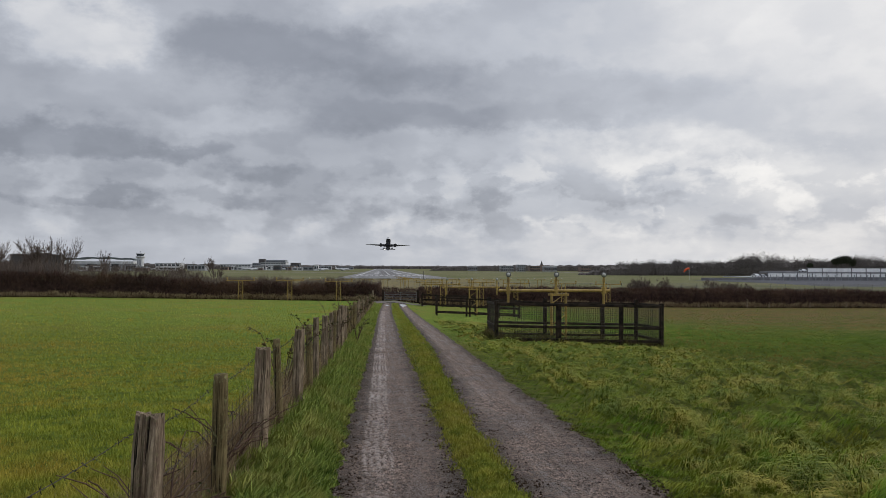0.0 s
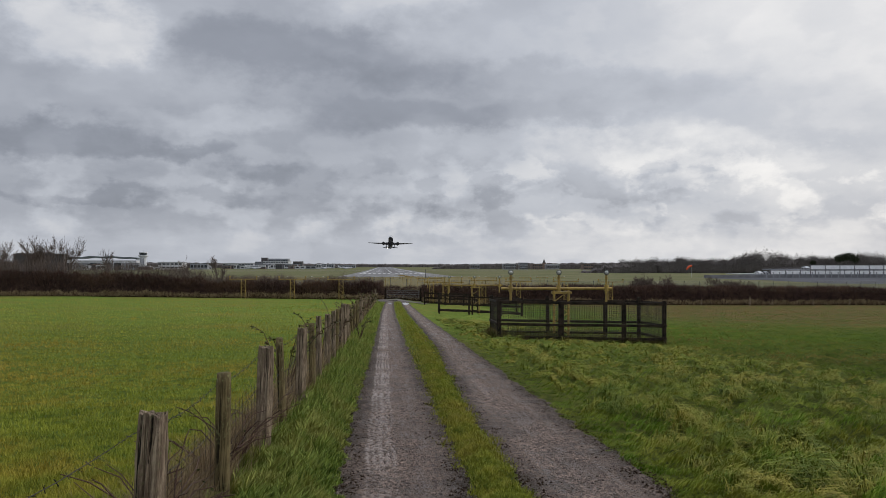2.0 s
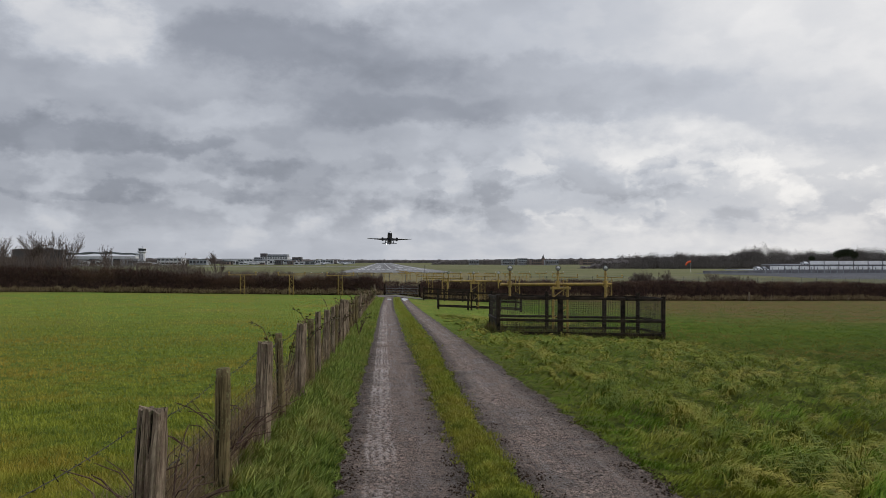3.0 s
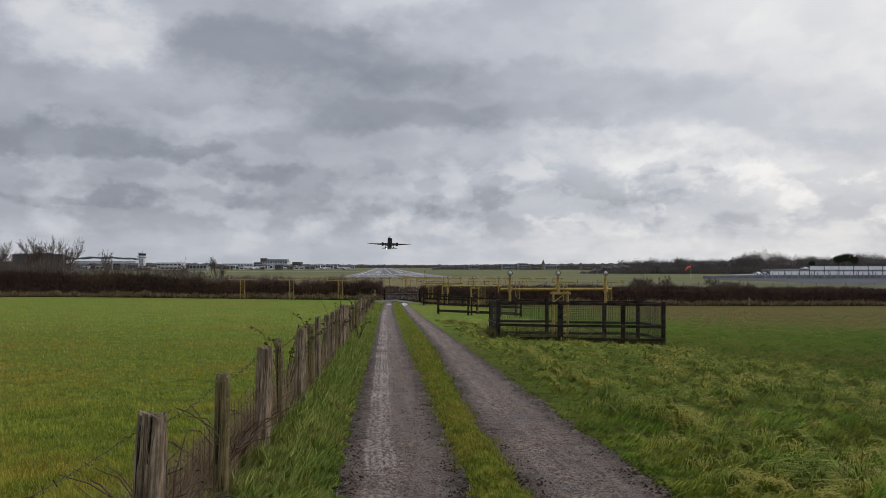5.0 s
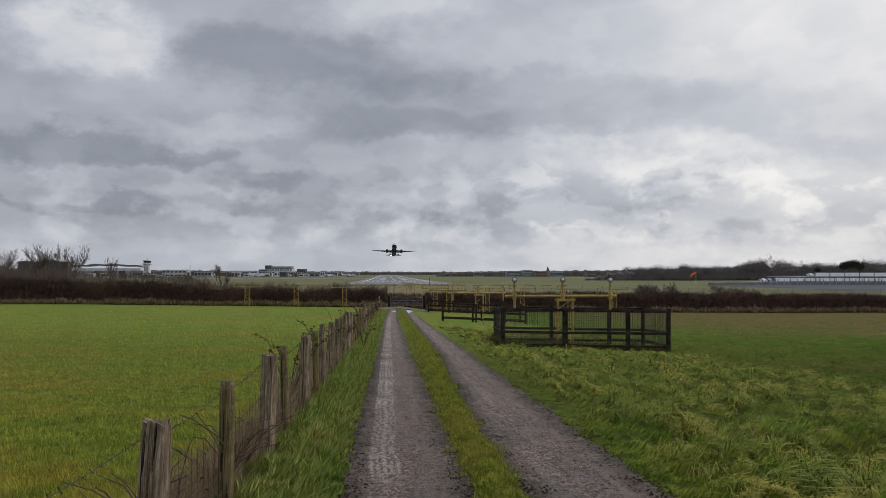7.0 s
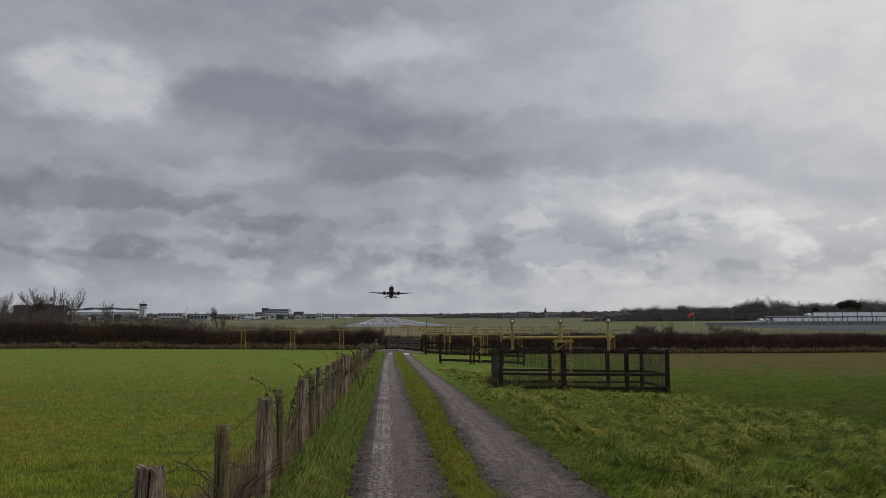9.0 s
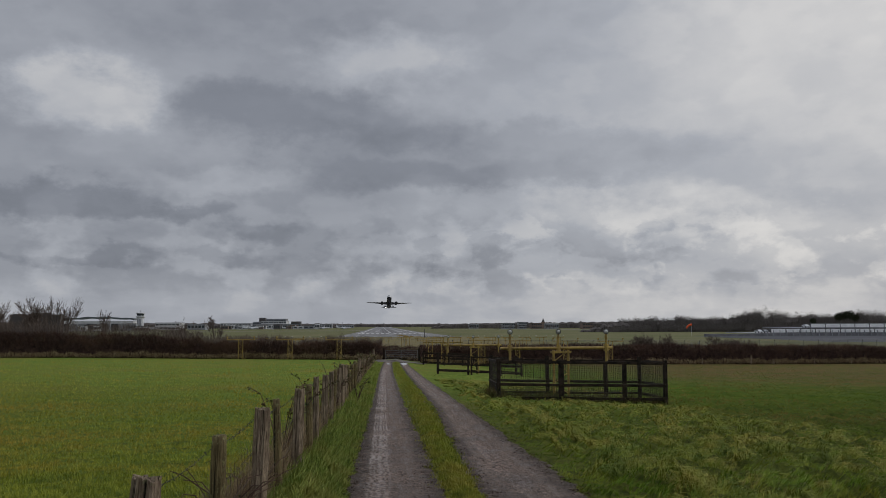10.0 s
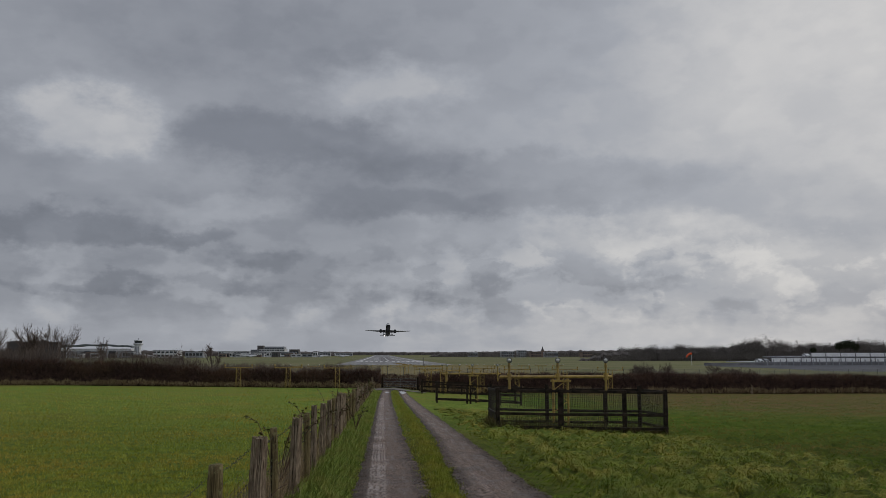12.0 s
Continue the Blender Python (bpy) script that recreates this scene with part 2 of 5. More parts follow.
m, n, b = material("runway_asphalt")
p = place(n)
n.put(b.inputs["Base Color"], n.mix(n.remap(n.noise(n.scaled(p, (0.3, 0.02, 1)), 1.0, 4.0, 0.6), 0.35, 0.65), (0.115, 0.113, 0.112), (0.21, 0.207, 0.205)))
b.inputs["Specular IOR Level"].default_value = 0.2
b.inputs["Roughness"].default_value = 0.75
bump(n, b, n.noise(p, 3.0), 0.3, 0.02)
M["asphalt"] = m

M["pad"] = painted("pale_gravel", (0.26, 0.215, 0.185), (0.10, 0.08, 0.07), 0.85, 6.0, relief=0.8, distance=0.02, spec=0.2)
M["standing"] = painted("wet_standing", (0.165, 0.135, 0.115), (0.055, 0.045, 0.04), 0.6, 1.2, relief=0.8, distance=0.02, spec=0.25)
M["soil"] = painted("dark_soil", (0.075, 0.052, 0.036), (0.020, 0.014, 0.010), 0.95, 12.0, relief=0.8, distance=0.01, spec=0.05)
M["yard"] = painted("yard_asphalt", (0.095, 0.098, 0.110), (0.060, 0.062, 0.070), 0.95, 0.1, relief=0.5, distance=0.02, spec=0.05)
def post_wood(name, pale, brown, crack, lichen, amount, fibres):
    """Split or round post timber: long fibres, open cracks, stains and lichen."""
    m, n, b = material(name)
    p = n.add("ShaderNodeTexCoord").outputs["Object"]
    fibre = n.noise(n.scaled(p, (fibres, fibres, 2.2)), 1.0, 5.0, 0.7)
    split = n.noise(n.scaled(p, (fibres * 0.45, fibres * 0.45, 0.9)), 1.0, 3.0, 0.55, 0.6)
    stain = n.noise(n.scaled(p, (9, 9, 3.5)), 1.0, 5.0, 0.65)
    spots = n.noise(p, 38.0, 4.0, 0.7)
    col = n.mix(n.remap(fibre, 0.40, 0.60), brown, pale)
    col = n.mix(n.remap(stain, 0.42, 0.60, 0.0, 0.75), col, brown)
    open_crack = n.remap(split, 0.405, 0.36)
    col = n.mix(open_crack, col, crack)
    col = n.mix(n.math("MULTIPLY", n.remap(spots, 0.52, 0.64), n.remap(stain, 0.36, 0.60, 0.0, amount)), col, lichen)
    n.put(b.inputs["Base Color"], col)
    b.inputs["Roughness"].default_value = 0.9
    b.inputs["Specular IOR Level"].default_value = 0.15
    bump(n, b, n.math("SUBTRACT", fibre, n.math("MULTIPLY", open_crack, 1.2)), 1.0, 0.012)
    return m


M["old_wood"] = post_wood("weathered_post", (0.40, 0.315, 0.225), (0.115, 0.080, 0.056), (0.014, 0.010, 0.007), (0.20, 0.20, 0.10), 0.5, 95.0)
M["green_wood"] = post_wood("lichened_post", (0.215, 0.165, 0.080), (0.080, 0.060, 0.028), (0.022, 0.017, 0.009), (0.24, 0.24, 0.11), 0.9, 60.0)
M["creosote"] = painted("creosoted_wood", (0.044, 0.031, 0.022), (0.004, 0.003, 0.002), 0.85, 4.0, relief=0.8, spec=0.2)
M["brown_wood"] = painted("brown_post_wood", (0.16, 0.10, 0.055), (0.055, 0.036, 0.024), 0.8, 4.0, relief=0.6)
M["wire"] = painted("rusted_mesh", (0.085, 0.072, 0.058), (0.030, 0.024, 0.020), 0.7, 30.0, metal=0.3)
M["rusty"] = painted("barbed_wire", (0.050, 0.042, 0.038), (0.02, 0.017, 0.015), 0.7, 30.0, metal=0.2)
M["yellow"] = painted("yellow_paint", (0.42, 0.285, 0.065), (0.17, 0.115, 0.035), 0.5, 2.5, relief=0.2)
M["steel"] = painted("gate_steel", (0.20, 0.20, 0.20), (0.07, 0.065, 0.06), 0.5, 4.0, metal=0.5)
M["white"] = painted("white_cladding", (0.66, 0.67, 0.69), (0.45, 0.46, 0.48), 0.5, 0.05)
M["panel"] = painted("white_panel", (0.86, 0.87, 0.88), (0.70, 0.71, 0.73), 0.4, 0.4)
M["grey"] = painted("grey_cladding", (0.30, 0.31, 0.33), (0.20, 0.21, 0.23), 0.6, 0.05)
M["dark"] = painted("dark_cladding", (0.090, 0.080, 0.077), (0.060, 0.054, 0.053), 0.7, 0.1)
M["roof_green"] = painted("roof_sheet", (0.13, 0.155, 0.155), (0.085, 0.10, 0.105), 0.5, 0.05)
M["brick"] = painted("far_brick", (0.22, 0.16, 0.13), (0.14, 0.10, 0.085), 0.8, 0.1)
M["glass"] = painted("dark_glazing", (0.05, 0.06, 0.07), (0.03, 0.035, 0.04), 0.15, 0.1, spec=0.6, relief=0.0)
M["blue_steel"] = painted("blue_grey_steel", (0.205, 0.205, 0.215), (0.125, 0.125, 0.135), 0.7, 0.3)
M["paint_white"] = painted("runway_paint", (0.62, 0.62, 0.60), (0.36, 0.36, 0.35), 0.5, 0.3)
M["orange"] = painted("orange_cloth", (0.75, 0.12, 0.03), (0.5, 0.07, 0.02), 0.7, 1.0)
M["red"] = painted("red_paint", (0.45, 0.05, 0.04), (0.3, 0.03, 0.03), 0.4, 1.0)
M["navy"] = painted("navy_paint", (0.012, 0.014, 0.030), (0.009, 0.010, 0.020), 0.45, 0.1)
M["plane_grey"] = painted("aircraft_grey", (0.045, 0.045, 0.055), (0.03, 0.03, 0.038), 0.4, 0.1)
M["rubber"] = painted("rubber", (0.02, 0.02, 0.02), (0.012, 0.012, 0.012), 0.8, 2.0)
m, n, b = material("lamp_glass")
b.inputs["Base Color"].default_value = (0.60, 0.60, 0.57, 1)
b.inputs["Roughness"].default_value = 0.12
b.inputs["Transmission Weight"].default_value = 0.25
M["lens"] = m
m, n, b = material("landing_light")
b.inputs["Emission Color"].default_value, b.inputs["Emission Strength"].default_value = (1.0, 0.93, 0.8, 1), 6.0
M["beam"] = m
m, n, b = material("puddle_water")
b.inputs["Base Color"].default_value, b.inputs["Roughness"].default_value = (0.05, 0.045, 0.04, 1), 0.03
bump(n, b, n.noise(place(n), 4.0), 0.05, 0.01)
M["water"] = m


# ---- mesh helpers ----
class Shape:
    """Collects solids in one mesh."""

    def __init__(self):
        self.v, self.f = [], []

    def box(self, c, s, turn=0.0, lean=0.0, chamfer=0.0):
        """A box at centre c of size s, turned about z (degrees) and leaning about y; chamfer cuts its upright edges."""
        x, y, z = (a / 2 for a in s)
        k = min(chamfer, x * 0.6, y * 0.6)
        ring = [(-x, -y), (x, -y), (x, y), (-x, y)] if not k else [
            (-x + k, -y), (x - k, -y), (x, -y + k), (x, y - k), (x - k, y), (-x + k, y), (-x, y - k), (-x, -y + k)]
        m = Matrix.Translation(c) @ Euler((0, radians(lean), radians(turn))).to_matrix().to_4x4()
        i, q = len(self.v), len(ring)
        self.v += [m @ Vector((a, b, h)) for h in (-z, z) for a, b in ring]
        self.f += [tuple(i + j for j in reversed(range(q))), tuple(i + q + j for j in range(q))]
        self.f += [(i + j, i + (j + 1) % q, i + q + (j + 1) % q, i + q + j) for j in range(q)]
        return self

    def tube(self, points, radii, sides=6, caps=True):
        """A round bar through points, with a radius at each."""
        pts = [Vector(p) for p in points]
        if not isinstance(radii, (list, tuple)):
            radii = [radii] * len(pts)
        start = len(self.v)
        for i, (p, r) in enumerate(zip(pts, radii)):
            d = (pts[min(i + 1, len(pts) - 1)] - pts[max(i - 1, 0)]).normalized()
            a = d.cross(Vector((0, 0, 1)) if abs(d.z) < 0.9 else Vector((1, 0, 0))).normalized()
            b = d.cross(a)
            self.v += [p + (a * math.cos(t) + b * math.sin(t)) * r for t in (2 * math.pi * j / sides for j in range(sides))]
        for i in range(len(pts) - 1):
            for j in range(sides):
                o, k = start + i * sides, (j + 1) % sides
                self.f.append((o + j, o + k, o + sides + k, o + sides + j))
        if caps:
            e = start + (len(pts) - 1) * sides
            self.f += [tuple(start + j for j in reversed(range(sides))), tuple(e + j for j in range(sides))]
        return self

    def ball(self, c, r, sides=10, rings=6, squash=1.0):
        return self.tube([(c[0], c[1], c[2] - r * squash * math.cos(math.pi * k / rings)) for k in range(rings + 1)],
                         [max(r * math.sin(math.pi * k / rings), r * 0.02) for k in range(rings + 1)], sides)

    def sheet(self, quad):
        i = len(self.v)
        self.v += [Vector(p) for p in quad]
        self.f.append(tuple(range(i, i + len(quad))))
        return self

    def mesh(self, name):
        me = bpy.data.meshes.new(name)
        me.from_pydata([tuple(p) for p in self.v], [], self.f)
        me.update()
        return me


def thing(name, at, label, category, group="", kind="", turn=0.0):
    ob = tagged(new(name), label, category, group, kind)
    ob.matrix_basis = pose(*at, 0, 0, turn)
    ob.empty_display_size = 0.2
    return ob


def part(name, shape, mat, parent=None, label="", smooth=False):
    me = shape if isinstance(shape, bpy.types.Mesh) else shape.mesh(name)
    if not me.materials:
        me.materials.append(mat)
    if smooth:
        me.shade_smooth()
    ob = new(name, me)
    ob.parent = parent
    if label:
        tagged(ob, label)
    return ob


def solid(name, shape, mat, label, category, group="", kind="", smooth=False):
    return tagged(part(name, shape, mat, None, "", smooth), label, category, group, kind)


def fast_mesh(name, verts, tris, mat, smooth=False):
    """A big triangle mesh from arrays."""
    me = bpy.data.meshes.new(name)
    me.vertices.add(len(verts))
    me.vertices.foreach_set("co", np.asarray(verts, np.float32).ravel())
    me.loops.add(tris.size)
    me.loops.foreach_set("vertex_index", np.asarray(tris, np.int32).ravel())
    me.polygons.add(len(tris))
    me.polygons.foreach_set("loop_start", np.arange(0, tris.size, tris.shape[1], dtype=np.int32))
    me.update(calc_edges=True)
    me.materials.append(mat)
    if smooth:
        me.shade_smooth()
    return new(name, me)


RNG = np.random.default_rng(7)


def wave(x, y, seed=0, size=1.0):
    """Smooth random relief of about -1 to 1, made of crossing waves."""
    r = np.random.default_rng(seed)
    h = 0.0
    for k in range(7):
        a, s, p = r.uniform(0, 6.28), r.uniform(0.6, 1.7) / size, r.uniform(0, 6.28)
        h = h + np.sin((np.cos(a) * x + np.sin(a) * y) * s * 6.28 + p + 1.3 * np.sin((np.sin(a) * x - np.cos(a) * y) * s * 2.9))
    return h / 4.0


# ---- lie of the land: a field falling away to the airfield ----
DOWN_Y = [-5000, -40, 0, 75, 90, 98, 110, 200, 365, 700, 1500, 3500, 6000]
DOWN_Z = [-8, 0.6, 0, -2.25, -2.64, -2.74, -3.1, -3.5, -4.0, -5.0, -6.2, -8.0, -12.0]
SIDE_X = [-400, -39, -2, 2.3, 4.5, 11.2, 50, 400]
SIDE_Z = [1.2, 0.56, 0.03, 0.0, -0.33, -0.60, -0.86, -1.6]


def land(x, y):
    x, y = np.asarray(x, float), np.asarray(y, float)
    fade = np.clip((260 - y) / 140, 0, 1) * np.clip((y + 60) / 60, 0, 1)
    fade = fade * np.where(x > 2, np.clip(0.1 + y / 26, 0, 1), 1)
    return np.interp(y, DOWN_Y, DOWN_Z) + np.interp(x, SIDE_X, SIDE_Z) * fade


RUT_Y, RUT_X = [-30, 0, 6.3, 9, 21, 35, 49, 75, 98], [0.0, 0.16, 0.19, 0.17, 0.30, 0.37, 0.42, 0.68, 1.05]


def rut(y):
    """Middle of the near wheel track; the other lies 1.6 m beside it."""
    return np.interp(y, RUT_Y, RUT_X)


def left_lane(y):
    """Middle and half width of the near wheel track, from rut()."""
    return np.interp(y, [11, 21], [0.0, -0.09]), np.interp(y, [11, 21], [0.59, 0.48])


def right_lane(y):
    return np.interp(y, [11, 21], [1.56, 1.665]), np.interp(y, [11, 21], [0.62, 0.44])


def crown(y):
    """Middle and half width of the grass strip between the wheel tracks."""
    return np.interp(y, [11, 21], [0.76, 0.81]), np.interp(y, [6, 11, 21], [0.20, 0.24, 0.40])


def bumps(x, y):
    """Fine relief of the turf; none on the wheel tracks."""
    c = rut(y)
    tuss = np.clip((x - c - 2.3) / 0.8, 0, 1) * np.clip((70 - y) / 40, 0.15, 1)
    rest = np.clip((c - 0.6 - x) / 0.3, 0, 1)
    h = tuss * (0.085 * wave(x, y, 3, 1.3) + 0.10 * wave(x, y, 4, 0.6)) + rest * 0.018 * wave(x, y, 5, 0.8)
    bank = 0.07 * np.exp(-((x + 0.85) / 0.35) ** 2)
    mid = np.exp(-((x - c - crown(y)[0]) / 0.17) ** 2) * (0.045 + 0.012 * wave(x, y, 6, 0.7))
    hollow = -0.035 * (np.exp(-((x - c) / 0.54) ** 4) + np.exp(-((x - c - right_lane(y)[0]) / 0.5) ** 4))
    return (h + bank + mid + hollow) * np.clip((120 - y) / 20, 0, 1) * np.clip((y + 20) / 10, 0, 1)


def ground_at(x, y):
    return land(x, y) + bumps(np.asarray(x, float), np.asarray(y, float))


def gz(x, y):
    return float(ground_at(x, y))


def grow(start, step, ratio, end):
    out = [start]
    while out[-1] < end:
        out.append(out[-1] + step)
        step *= ratio
    return out


fore = list(np.arange(-6, 40, 0.16)) + grow(40, 0.2, 1.05, 6000)
rear = [-y for y in grow(6.3, 0.5, 1.35, 5500)][::-1]
wide = list(np.arange(-4, 12, 0.11)) + grow(12, 0.15, 1.09, 6000)
left = [-x for x in grow(4.1, 0.15, 1.09, 6000)][::-1]
gx, gy = np.meshgrid(np.array(left + wide), np.array(rear + fore))
gzz = ground_at(gx, gy) - 0.02
rows_n, cols_n = gx.shape
idx = np.arange(rows_n * cols_n).reshape(rows_n, cols_n)
quads = np.stack([idx[:-1, :-1], idx[:-1, 1:], idx[1:, 1:], idx[1:, :-1]], -1).reshape(-1, 4)
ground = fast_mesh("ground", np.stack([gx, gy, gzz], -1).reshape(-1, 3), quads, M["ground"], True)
tagged(ground, "green grass fields sloping down to a flat airfield", "ground", kind="structure")


def wheel_track(lane, name, label, treads):
    """A strip of wet gravel with ragged edges, tyre prints pressed into it."""
    ys = np.array(list(np.arange(-24, 1, 0.2)) + list(np.arange(1, 22, 0.022)) + list(np.arange(22, 96, 0.15)))
    us = np.linspace(-1, 1, 37)
    u, y = np.meshgrid(us, ys)
    offset, half = lane(y)
    edge = half * (1 + 0.09 * wave(y, u * 0 + offset, 11, 1.7) + 0.09 * wave(y, u * 0 + offset + np.sign(u) * 3, 12, 0.35))
    x = rut(y) + offset + u * edge
    z = land(x, y) + 0.006 - 0.022 * (1 - u ** 4) + 0.008 * wave(x, y, 13, 0.5) + 0.004 * wave(x, y, 14, 0.12)
    near = y < 26
    z = z + near * 0.0035 * np.sin(x * 97 + 3 * np.sin(y * 61)) * np.sin(y * 83 + 2 * np.sin(x * 71))
    pressed = np.zeros_like(z)
    for c, w in treads:
        d = (x - rut(y) - offset - c - 0.01 * wave(y, y * 0, 15, 4.0)) / w
        inside = (np.abs(d) < 1) & (y < 60)
        ribs = np.where((np.abs(d * 2.6) % 1.0 < 0.55) & (np.sin(y * 52 + np.sign(d) * d * 4) > -0.65), 0.012, -0.012)
        amount = inside * np.clip(0.6 + 0.5 * wave(x, y, 16, 2.0), 0, 1)
        z = z + amount * ribs
        pressed = np.maximum(pressed, amount * (ribs > 0))
    z = z - np.abs(u) ** 12 * 0.03
    r, c = x.shape
    i = np.arange(r * c).reshape(r, c)
    q = np.stack([i[:-1, :-1], i[:-1, 1:], i[1:, 1:], i[1:, :-1]], -1).reshape(-1, 4)
    ob = fast_mesh(name, np.stack([x, y, z], -1).reshape(-1, 3), q, M["gravel"], True)
    uv = np.stack([(u + 1) / 2, pressed], -1).reshape(-1, 2)[q.ravel()]
    ob.data.uv_layers.new(name="across").data.foreach_set("uv", uv.astype(np.float32).ravel())
    return tagged(ob, label, "track", "wheel tracks", "structure")


wheel_track(left_lane, "gravel_track", "wet grey gravel wheel track with tyre tread prints", ((-0.20, 0.14),))
wheel_track(right_lane, "gravel_track", "damp grey gravel wheel track with loose stones", ())


# ---- grass ----
def turf(name, x, y, height, width, lean, mat, label, category="grass", heading=None, base=None, plain=False):
    """Blades of grass: each a bent strip of three triangles."""
    n = len(x)
    z = ground_at(x, y) - 0.02 if base is None else base
    a = RNG.uniform(0, 6.283, n) if heading is None else heading
    f = RNG.uniform(0, 6.283, n)
    dx, dy = np.cos(a) * lean * height, np.sin(a) * lean * height
    wx, wy = np.cos(f) * width / 2, np.sin(f) * width / 2
    rise = height * np.sqrt(np.clip(1 - lean * lean * 0.8, 0.08, 1))
    near = np.zeros(n, bool) if plain else y < 11
    tips = np.stack([x + dx, y + dy, z + rise], -1)
    low0, low1 = np.stack([x - wx, y - wy, z], -1), np.stack([x + wx, y + wy, z], -1)
    mid0 = np.stack([x - wx * 0.8 + dx * 0.35, y - wy * 0.8 + dy * 0.35, z + rise * 0.62], -1)
    mid1 = np.stack([x + wx * 0.8 + dx * 0.35, y + wy * 0.8 + dy * 0.35, z + rise * 0.62], -1)
    p = np.stack([low0, low1, mid0, mid1, tips], 1)[near].reshape(-1, 3)
    o = (np.arange(int(near.sum())) * 5)[:, None]
    t = np.concatenate([o + np.array([[0, 1, 3]]), o + np.array([[0, 3, 2]]), o + np.array([[2, 3, 4]])], 0)
    q = np.stack([low0, low1, tips], 1)[~near].reshape(-1, 3)
    t = np.concatenate([t, len(p) + np.arange(len(q)).reshape(-1, 3)], 0)
    return tagged(fast_mesh(name, np.concatenate([p, q], 0), t, mat), label, category, kind="stuff")


def spread(n, near, far, u0, u1):
    """Places thinning out with the distance from the track's end: y from near to far, x from u0*y to u1*y."""
    y = 1 / RNG.uniform(1 / far, 1 / near, n)
    return RNG.uniform(u0, u1, n) * y, y


def thick(y, w):
    return np.maximum(w, y * 0.00075) * RNG.uniform(0.7, 1.35, len(y))


x, y = spread(245000, 3.4, 92, -0.62, 0.0)
k = x < -1.32 + 0.005 * y
x, y = x[k], y[k]
h = RNG.uniform(0.03, 0.07, len(x)) * (1 + 0.25 * wave(x, y, 21, 1.2)) * np.clip(1.0 + y / 90, 1, 1.6)
turf("field_grass", x, y, h, thick(y, 0.006), RNG.uniform(0.25, 0.95, len(x)), M["crop"], "short bright green field grass with yellowed patches")

x, y = spread(210000, 3.4, 90, 0.0, 0.73)
k = (x > rut(y) + 2.08 + 0.08 * wave(y, y * 0, 22, 1.1)) & (x < 11.4 + 0.5 * wave(y, y * 0, 30, 4.0))
x, y = x[k], y[k]
clump = np.clip(0.8 + 0.9 * wave(x, y, 4, 0.6) + 0.25 * wave(x, y, 23, 0.9), 0.1, 1.9)
k = (clump > 0.32) | (RNG.uniform(0, 1, len(x)) < 0.22) | (x < rut(y) + 2.5)
x, y, clump = x[k], y[k], np.maximum(clump[k], 0.35)
edge = np.clip((x - rut(y) - 1.95) / 0.7, 0.35, 1) * np.clip((90 - y) / 40, 0.5, 1)
h = RNG.uniform(0.045, 0.11, len(x)) * clump * edge
head = 1.1 * wave(x, y, 24, 1.6) + RNG.normal(0, 0.7, len(x)) - 0.7
turf("tussock_grass", x, y, h, thick(y, 0.009), RNG.uniform(0.6, 0.99, len(x)), M["tussock"], "long matted tussocky green grass beside the track", heading=head)

x, y = spread(190000, 11, 96, 0.1, 0.74)
k = x > 11.2 + 0.5 * wave(y, y * 0, 30, 4.0)
x, y = x[k], y[k]
turf("pasture_grass", x, y, RNG.uniform(0.03, 0.08, len(x)) * np.clip(1 + 0.7 * wave(x, y, 36, 1.2), 0.3, 2.0), thick(y, 0.006), RNG.uniform(0.3, 0.9, len(x)), M["pasture"],
     "short dull green pasture with brown patches", plain=True)

# heavier tussocks: arching blades combed over to one side
cx, cy = RNG.uniform(2.6, 11.4, 2300), 3.6 + 40 * RNG.uniform(0, 1, 2300) ** 1.25
k = (cx > rut(cy) + 2.55) & (cx < 0.74 * cy + 0.6) & (wave(cx, cy, 51, 3.2) + RNG.normal(0, 0.6, 2300) > -0.1) & ((np.abs(cy - 31.6) > 2.9) | (cx < 4.2))
cx, cy = cx[k], cy[k]
size = RNG.uniform(0.5, 1.35, len(cx)) * np.clip((cx - rut(cy) - 2.0) / 1.2, 0.45, 1)
comb = -0.55 + 0.9 * wave(cx, cy, 52, 2.6) + RNG.normal(0, 0.35, len(cx))
own = np.repeat(np.arange(len(cx)), np.where(cy < 9, 210, np.where(cy < 16, 110, 55)))
n = len(own)
x = cx[own] + RNG.normal(0, 0.10, n) * size[own]
y = cy[own] + RNG.normal(0, 0.09, n) * size[own]
head = comb[own] + RNG.normal(0, 0.55, n)
head = np.where(RNG.uniform(0, 1, n) < 0.15, RNG.uniform(0, 6.28, n), head)
reach, rise = RNG.uniform(0.14, 0.36, n) * size[own], RNG.uniform(0.05, 0.18, n) * size[own] * np.interp(y, [8, 30], [1, 0.7])
wide_b = np.maximum(0.0062, y * 0.00055) * RNG.uniform(0.7, 1.35, n)
z0 = ground_at(x, y) - 0.02
cs, sn, turned = np.cos(head), np.sin(head), RNG.uniform(-0.5, 0.5, n)
rows_b = []
for along, lift, wd in ((0.0, 0.0, 0.8), (0.18, 0.80, 1.0), (0.58, 0.88, 0.9), (1.0, 0.10, 0.0)):
    px, py, pz = x + cs * reach * along, y + sn * reach * along, z0 + rise * lift
    for sg in (-1, 1) if wd else (0,):
        w = wide_b * wd * sg / 2
        rows_b.append(np.stack([px - sn * w, py + cs * w, pz + turned * w], -1))
o = (np.arange(n) * 7)[:, None]
tri = np.concatenate([o + np.array([q]) for q in ((0, 1, 3), (0, 3, 2), (2, 3, 5), (2, 5, 4), (4, 5, 6))], 0)
tagged(fast_mesh("tussock_tufts", np.stack(rows_b, 1).reshape(-1, 3), tri, M["tuft"]), "drooping straw-tipped tussocks of coarse matted grass", "grass", kind="stuff")

